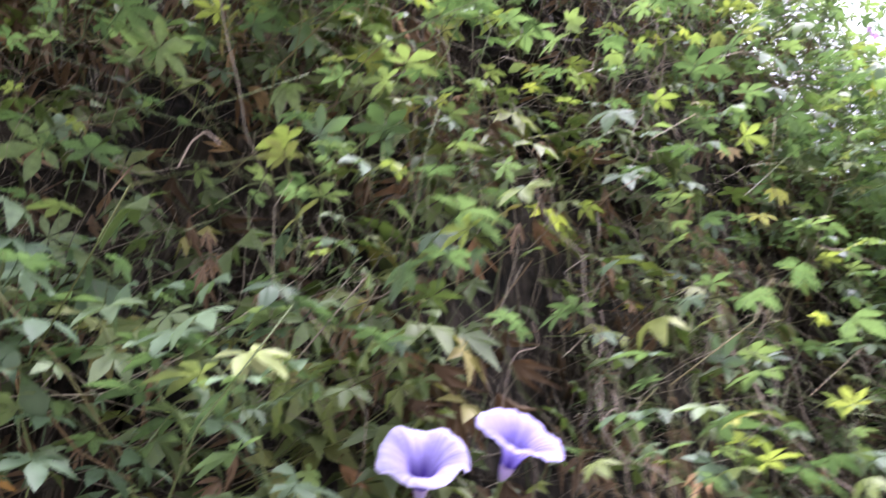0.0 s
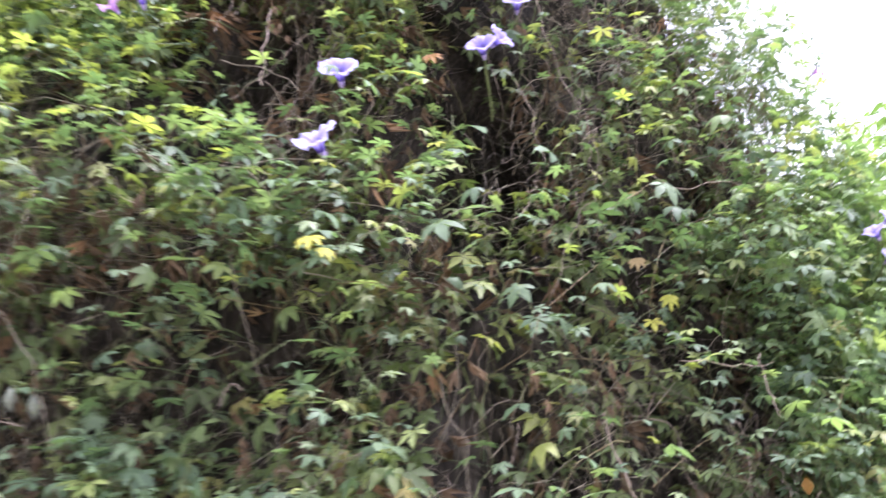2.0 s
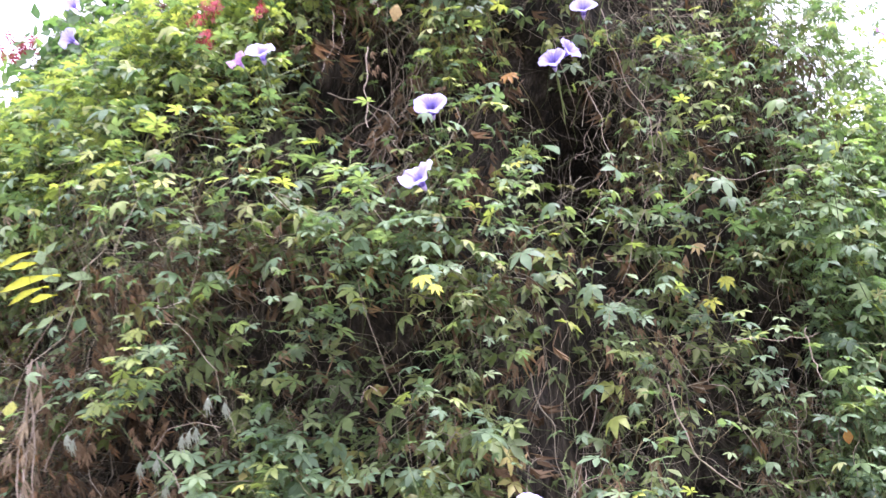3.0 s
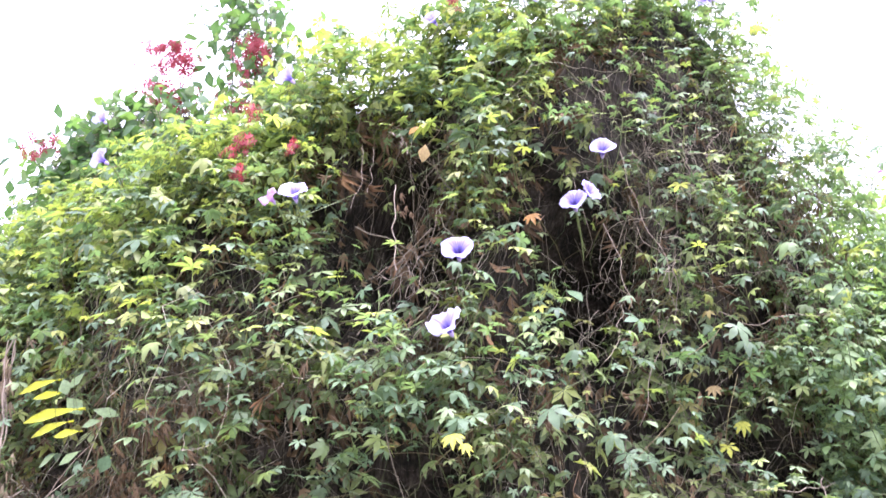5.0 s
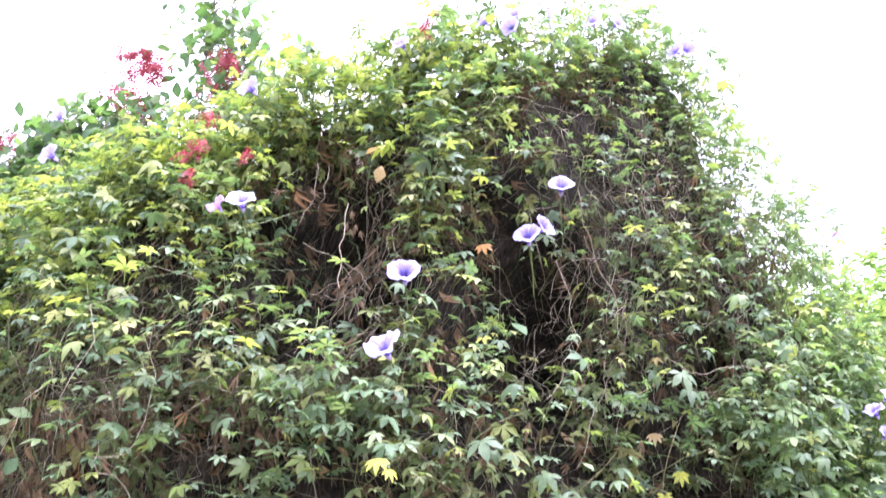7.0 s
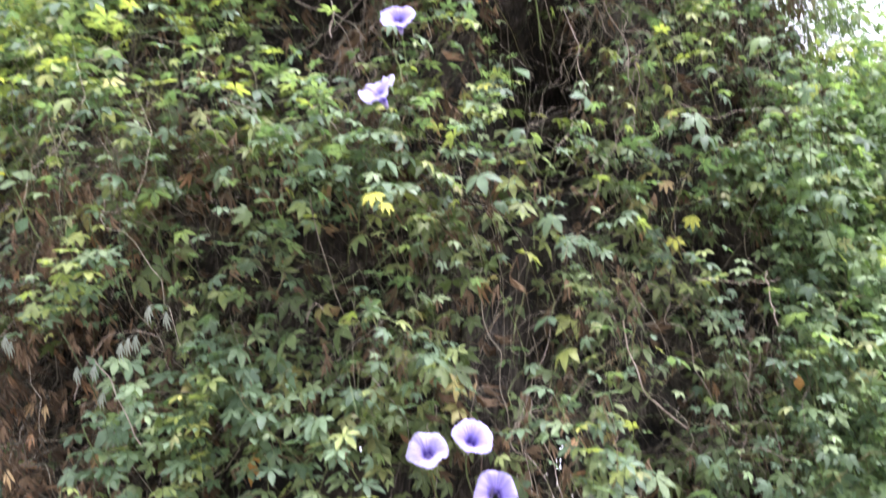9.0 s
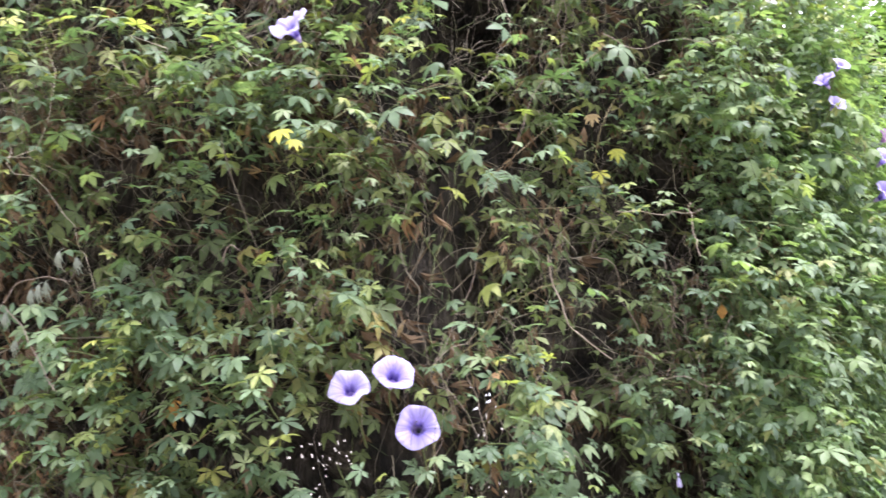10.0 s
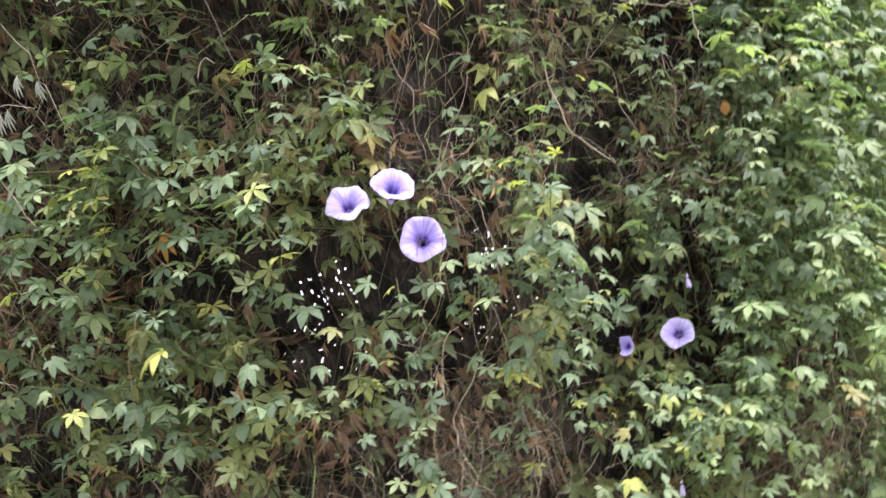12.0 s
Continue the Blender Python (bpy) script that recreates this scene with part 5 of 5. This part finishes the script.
vine_leaf((-0.080, 0.500, 2.612), OVATE, 0.026, (0.1, -0.8, 0.5), (-0.6, -0.3, -0.5), leaf_orange, "orange-brown dead leaf")
vine_leaf((0.125, 0.520, 2.585), PALMATE[2], 0.024, (0, -0.5, 0.9), (0.2, -0.6, -0.2), leaf_lemon, "bright yellow young leaf")
vine_leaf((0.120, 0.560, 2.255), PALMATE[2], 0.020, (0, -0.8, 0.7), (0.2, -0.6, -0.5), leaf_lemon, "bright yellow young leaf")
vine_leaf((0.165, 0.565, 2.283), OVATE, 0.042, (0.2, -0.5, 0.8), (0.7, -0.5, -0.4), leaf_shrub, "large pointed green leaf")
vine_leaf((0.094, 0.535, 2.755), OVATE, 0.036, (0.1, -0.6, 0.7), (0.1, -0.6, -0.4), leaf_shrub, "large pointed green leaf")
vine_leaf((0.046, 0.515, 2.765), PALMATE[0], 0.036, (0, -0.7, 0.7), (-0.2, -0.5, -0.6), leaf_shrub, "large five-lobed leaf")
vine_leaf((0.105, 0.60, 2.452), DROOPED, 0.030, (0, -0.8, 0.5), (0.3, -0.4, -0.7), leaf_orange, "rust-brown dead leaf")
vine_leaf((0.594, 0.862, 1.828), OVATE, 0.026, (0, -1, 0.1), (0, -0.1, -1), leaf_orange, "orange dying leaf")
for q in ((-0.321, 0.362, 1.826), (-0.330, 0.360, 1.822), (-0.341, 0.360, 1.816), (-0.307, 0.365, 1.868), (-0.283, 0.370, 1.860), (-0.407, 0.360, 1.783), (-0.380, 0.362, 1.786), (-0.538, 0.36, 1.828), (-0.528, 0.362, 1.82), (-0.362, 0.365, 1.75)):
    vine_leaf(q, WILTED, 0.027, (0.2, -1, 0.1), (r.normal(0, 0.15), -0.1, -1), leaf_wilt, "grey-green wilted hanging leaf")
for q, k in (((-0.069, 0.490, 1.815), 5), ((0.322, 0.725, 1.985), 5), ((0.335, 0.73, 1.945), 5), ((0.318, 0.725, 1.91), 4), ((-0.48, 0.37, 1.95), 6), ((-0.53, 0.36, 1.99), 6), ((-0.10, 0.47, 2.44), 5), ((0.24, 0.68, 2.55), 4)):
    for i in range(k):
        vine_leaf(np.array(q) + r.normal(0, 0.014, 3), CRUMPLED, r.uniform(0.016, 0.028), (r.normal(0, 0.5), -1, 0.2), (r.normal(0, 0.3), -0.1, -1), leaf_dead, "curled brown dead leaf")

# dead stalks wrapped in hanging dry leaves, and straight thin twigs between them
for way, width, count in (([(-0.842, 0.435, 2.24), (-0.842, 0.44, 2.177), (-0.836, 0.44, 2.112), (-0.812, 0.43, 2.034), (-0.785, 0.41, 1.957)], 0.010, 34), ([(-0.636, 0.385, 1.949), (-0.634, 0.385, 1.885), (-0.625, 0.38, 1.831), (-0.615, 0.375, 1.786), (-0.60, 0.37, 1.72)], 0.008, 26)):
    for k in range(4):
        dry_stem(np.array(way) + r.normal(0, 0.006, 3), 0.0030, "", pale_bark, 0.006)
    way = np.array(way)
    for k in range(count):
        t = r.uniform(0, len(way) - 1.01)
        i = int(t)
        q = way[i] + (way[i + 1] - way[i]) * (t - i) + r.normal(0, width, 3)
        vine_leaf(q, CRUMPLED, r.uniform(0.022, 0.040), (r.normal(0, 0.5), -1, 0.2), (r.normal(0, 0.25), -0.1, -1), leaf_straw, "curled straw-brown dead leaf")
for way in ([(-0.60, 0.39, 1.78), (-0.596, 0.40, 1.819), (-0.573, 0.41, 1.862)], [(-0.652, 0.375, 1.945), (-0.608, 0.36, 1.988), (-0.544, 0.33, 2.02)], [(-0.794, 0.365, 1.898), (-0.72, 0.34, 1.926), (-0.673, 0.35, 1.957)], [(-0.66, 0.36, 1.78), (-0.63, 0.36, 1.83), (-0.585, 0.37, 1.89)]):
    dry_stem(way, 0.0016, "", pale_bark, 0.002)
for q, k in (((-0.575, 0.43, 1.82), 6), ((-0.551, 0.43, 1.815), 6), ((-0.428, 0.385, 1.836), 6), ((-0.385, 0.35, 1.938), 5)):
    for i in range(k):
        vine_leaf(np.array(q) + r.normal(0, 0.010, 3), CRUMPLED, r.uniform(0.018, 0.030), (r.normal(0, 0.5), -1, 0.2), (r.normal(0, 0.3), -0.1, -1), leaf_dead, "curled brown dead leaf")

# ---- the yellow shoot that pokes out of the shoulder ----
shoot = new("yellow_shoot")
shoot.location = (-0.56, 0.40, 1.98)
tagged(shoot, "shoot with long bright yellow leaves among the vine", "plant")
S0 = Vector(shoot.location)
st = Soup()
tube(st, bend(np.linspace((0.02, 0.08, -0.06), (-0.085, -0.035, 0.165), 9), 0.005, r), 0.0022, 5)
part("stem", st.mesh("stem", [stem_green]), shoot)


def shoot_leaf(base, tip, wide, mat, label="", droop=0.05, face_up=0.35):
    """One long leaf from base to tip, given as (x, y, z), turned outwards and a little to the sky."""
    st = Soup()
    st.add(*leaf_shape([(0, 1.0)], wide, droop, 0.05, stalk=0.1))
    ob = part("leaf", st.mesh("leaf", [mat]), shoot, label)
    way = Vector(tip) - Vector(base)
    t = frames(np.array([tuple(way)]), np.array([(r.normal(0, 0.15), -1.0, face_up)]))[0]
    ob.matrix_basis = Matrix.Translation(Vector(base) - S0) @ Matrix([list(row) for row in t]).to_4x4() @ Matrix.Scale(way.length, 4)


for base, tip, wide in (((-0.694, 0.40, 2.146), (-0.784, 0.42, 2.126), 0.22), ((-0.668, 0.39, 2.120), (-0.716, 0.385, 2.104), 0.30), ((-0.607, 0.36, 2.082), (-0.716, 0.375, 2.062), 0.21), ((-0.614, 0.35, 2.060), (-0.692, 0.37, 2.038), 0.23), ((-0.585, 0.345, 2.042), (-0.632, 0.36, 2.032), 0.32)):
    shoot_leaf(base, tip, wide, leaf_yellow)
for base, tip, wide in (((-0.680, 0.395, 2.145), (-0.658, 0.385, 2.115), 0.60), ((-0.660, 0.39, 2.110), (-0.622, 0.37, 2.088), 0.60), ((-0.572, 0.35, 2.076), (-0.525, 0.33, 2.073), 0.36), ((-0.540, 0.335, 2.054), (-0.576, 0.345, 2.046), 0.40), ((-0.618, 0.37, 2.145), (-0.632, 0.375, 2.115), 0.50),
                        ((-0.665, 0.395, 2.02), (-0.69, 0.395, 1.995), 0.4), ((-0.595, 0.365, 2.015), (-0.62, 0.375, 1.99), 0.45)):
    shoot_leaf(base, tip, wide, leaf_pale, "broad pale green leaf")
for base, tip, mat in (((-0.530, 0.355, 2.005), (-0.538, 0.36, 1.976), leaf_shrub), ((-0.655, 0.365, 1.884), (-0.651, 0.362, 1.858), leaf_yellow_green)):
    shoot_leaf(base, tip, 1.05, mat, "rounded green leaf", 0.1)

# ---- leafy shoots that hang in front of the rest ----
def leafy_shoot(way, off=0.05, fresh=0.3, size=0.0225):
    """A shoot along points (x, z) of the mound's face, with a leaf every few centimetres on either side."""
    p = np.array(way, float)
    b = np.random.default_rng(int(abs(p[0, 0]) * 1000) + int(p[0, 1] * 1000))
    run = np.concatenate([[0], np.cumsum(np.linalg.norm(np.diff(p, axis=0), axis=1))])
    t = np.arange(0, run[-1], 0.011)
    x, z = np.interp(t, run, p[:, 0]), np.interp(t, run, p[:, 1])
    y = face(x, z)
    y = np.convolve(np.pad(y, 6, mode="edge"), np.ones(13) / 13, mode="valid") - off
    line = bend(np.stack([x, y, z], -1), 0.008, b)
    st = Soup()
    tube(st, line, 0.0011, 4, 2, 0.6)
    n = len(line)
    side = np.where(np.arange(n) % 2 == 0, 1.0, -1.0)
    place = line + np.stack([side * b.uniform(0.004, 0.026, n), -b.uniform(0.0, 0.03, n), b.uniform(-0.012, 0.014, n)], -1)
    normal = unit(np.array([0.0, -0.45, 1.0]) + 0.33 * b.normal(size=(n, 3)))
    tip = unit(np.stack([side * 0.5, np.full(n, -0.6), np.full(n, -0.5)], -1) + 0.4 * b.normal(size=(n, 3)))
    ok = np.ones(n, bool)
    for f in FLOWERS:
        q = place - np.array(f[0])
        ok &= ~((np.hypot(q[:, 0], q[:, 2]) < 0.036 + size) & (q[:, 1] < 0.035))
    ok &= b.random(n) > 0.8 * sparse(x, z)
    light = b.random(n) < fresh
    kind = b.integers(0, 3, n)
    for k in range(3):
        for slot in (0, 1):
            m = ok & (kind == k) & (light == (slot == 1))
            st.copies(PALMATE[k], place[m], frames(tip, normal)[m], b.uniform(0.8, 1.2, n)[m] * size, slot)
    part("shoot", st.mesh("shoot", [leaf_green, leaf_fresh, stem_green]), vine, "hanging shoot with small bright green leaves")


leafy_shoot([(-0.019, 2.717), (0.012, 2.635), (0.028, 2.567), (0.015, 2.508), (0.013, 2.458), (0.035, 2.414), (0.052, 2.36)], 0.07, 0.4)
leafy_shoot([(0.0, 2.75), (0.03, 2.66), (0.045, 2.56), (0.035, 2.47), (0.06, 2.40)], 0.05, 0.3)
leafy_shoot([(0.005, 2.279), (0.008, 2.212), (-0.001, 2.159), (-0.008, 2.113)])
leafy_shoot([(-0.048, 2.211), (-0.078, 2.166), (-0.112, 2.128), (-0.134, 2.08)])
leafy_shoot([(0.455, 2.567), (0.466, 2.506), (0.42, 2.431), (0.442, 2.374), (0.477, 2.305)], 0.05, 0.5)
leafy_shoot([(0.44, 2.62), (0.45, 2.54), (0.475, 2.45), (0.46, 2.38)], 0.04, 0.4)
leafy_shoot([(0.116, 2.369), (0.134, 2.306), (0.123, 2.225), (0.136, 2.171)], 0.06)
leafy_shoot([(-0.291, 2.386), (-0.277, 2.3), (-0.261, 2.211), (-0.251, 2.138)])
leafy_shoot([(0.576, 2.473), (0.598, 2.396), (0.608, 2.324)], 0.04)
leafy_shoot([(-0.156, 2.803), (-0.118, 2.821), (-0.072, 2.782), (-0.115, 2.733)], 0.06, 0.9, 0.03)
leafy_shoot([(-0.273, 2.482), (-0.297, 2.454), (-0.308, 2.416)], 0.05, 0.6)
leafy_shoot([(-0.706, 2.392), (-0.605, 2.321), (-0.514, 2.268), (-0.417, 2.19)], 0.05, 0.6)
leafy_shoot([(0.175, 2.085), (0.205, 2.045), (0.192, 1.989)])
leafy_shoot([(0.43, 1.998), (0.471, 1.991), (0.437, 1.952)])
leafy_shoot([(-0.099, 2.03), (-0.144, 2.014), (-0.19, 1.99)])
leafy_shoot([(-0.556, 1.869), (-0.496, 1.897), (-0.432, 1.911), (-0.363, 1.933)])
leafy_shoot([(0.232, 1.748), (0.254, 1.709), (0.291, 1.686), (0.313, 1.647)], 0.01)
leafy_shoot([(-0.022, 1.881), (0.054, 1.83), (0.105, 1.797)])
leafy_shoot([(-0.243, 1.808), (-0.22, 1.774), (-0.26, 1.709), (-0.284, 1.67)])
leafy_shoot([(0.556, 1.827), (0.623, 1.858), (0.704, 1.884)])
leafy_shoot([(0.284, 1.862), (0.291, 1.829), (0.314, 1.796)], 0.04, 0.15)
leafy_shoot([(0.246, 1.615), (0.28, 1.605), (0.314, 1.58), (0.334, 1.555)])
leafy_shoot([(0.45, 1.27), (0.456, 1.234), (0.532, 1.351), (0.594, 1.306)], 0.05, 0.5)
leafy_shoot([(-0.312, 1.738), (-0.241, 1.706), (-0.263, 1.657), (-0.299, 1.594)])
leafy_shoot([(-0.36, 1.80), (-0.31, 1.74), (-0.27, 1.68), (-0.25, 1.62)], 0.05, 0.1, 0.025)
leafy_shoot([(-0.20, 1.78), (-0.17, 1.71), (-0.15, 1.66), (-0.16, 1.60)], 0.05, 0.1, 0.028)
leafy_shoot([(-0.08, 1.73), (-0.05, 1.68), (-0.02, 1.63), (-0.03, 1.57)], 0.03, 0.1, 0.027)
leafy_shoot([(-0.42, 1.70), (-0.38, 1.64), (-0.33, 1.58)], 0.05, 0.1, 0.025)
leafy_shoot([(0.40, 2.92), (0.42, 2.84), (0.41, 2.76), (0.44, 2.68)], 0.03, 0.3, 0.019)
leafy_shoot([(0.52, 2.84), (0.54, 2.76), (0.53, 2.68), (0.56, 2.60)], 0.03, 0.3, 0.019)
leafy_shoot([(0.31, 2.80), (0.33, 2.70), (0.35, 2.62)], 0.03, 0.3, 0.018)
leafy_shoot([(-0.14, 2.27), (-0.11, 2.20), (-0.07, 2.14), (-0.06, 2.08)], 0.06, 0.1, 0.024)
leafy_shoot([(-0.38, 2.20), (-0.33, 2.12), (-0.30, 2.04)], 0.08, 0.1, 0.025)
leafy_shoot([(-0.20, 2.16), (-0.15, 2.10), (-0.11, 2.05), (-0.10, 2.00)], 0.07, 0.15, 0.026)
leafy_shoot([(-0.14, 1.75), (-0.12, 1.72), (-0.08, 1.69), (-0.07, 1.65)], 0.02, 0.05, 0.028)
leafy_shoot([(-0.06, 1.76), (-0.02, 1.73), (0.01, 1.70)], 0.01, 0.05, 0.026)
leafy_shoot([(-0.372, 1.918), (-0.41, 1.895), (-0.45, 1.868), (-0.495, 1.83)], 0.14, 0.5, 0.021)
leafy_shoot([(0.075, 2.64), (0.085, 2.54), (0.072, 2.44), (0.088, 2.34), (0.078, 2.25)], -0.03, 0.1, 0.021)
leafy_shoot([(-0.30, 2.56), (-0.28, 2.49), (-0.30, 2.42), (-0.27, 2.36)], -0.06, 0.1, 0.022)
leafy_shoot([(-0.33, 2.62), (-0.30, 2.54), (-0.32, 2.47), (-0.29, 2.40)], 0.04, 0.4, 0.022)
leafy_shoot([(-0.352, 1.925), (-0.403, 1.905), (-0.455, 1.888), (-0.508, 1.862), (-0.555, 1.830)], 0.11, 0.4, 0.026)
leafy_shoot([(-0.400, 1.99), (-0.412, 1.962), (-0.45, 1.94), (-0.50, 1.91)], 0.07, 0.3, 0.022)
leafy_shoot([(-0.578, 1.90), (-0.597, 1.885), (-0.615, 1.866)], 0.07, 0.3, 0.022)
leafy_shoot([(-0.64, 1.845), (-0.665, 1.822), (-0.70, 1.803), (-0.75, 1.79)], 0.06, 0.4, 0.028)
leafy_shoot([(0.54, 2.26), (0.57, 2.20), (0.56, 2.14), (0.60, 2.08)], 0.05, 0.2, 0.021)
leafy_shoot([(0.64, 2.20), (0.66, 2.14), (0.64, 2.08), (0.67, 2.02)], 0.05, 0.2, 0.021)
leafy_shoot([(0.46, 1.92), (0.49, 1.87), (0.48, 1.81)], 0.05, 0.15, 0.022)
leafy_shoot([(-0.46, 2.12), (-0.42, 2.07), (-0.43, 2.01)], 0.06, 0.2, 0.023)
leafy_shoot([(0.10, 1.47), (0.12, 1.40), (0.11, 1.34), (0.13, 1.28)], 0.03, 0.1, 0.024)
leafy_shoot([(0.22, 1.46), (0.24, 1.40), (0.23, 1.33)], 0.0, 0.1, 0.022)
leafy_shoot([(0.38, 2.78), (0.37, 2.70), (0.40, 2.62), (0.39, 2.54)], 0.02, 0.2, 0.018)
leafy_shoot([(0.27, 2.72), (0.28, 2.64), (0.26, 2.57)], 0.0, 0.2, 0.018)
leafy_shoot([(0.56, 2.74), (0.58, 2.66), (0.57, 2.58), (0.60, 2.50)], 0.03, 0.2, 0.018)
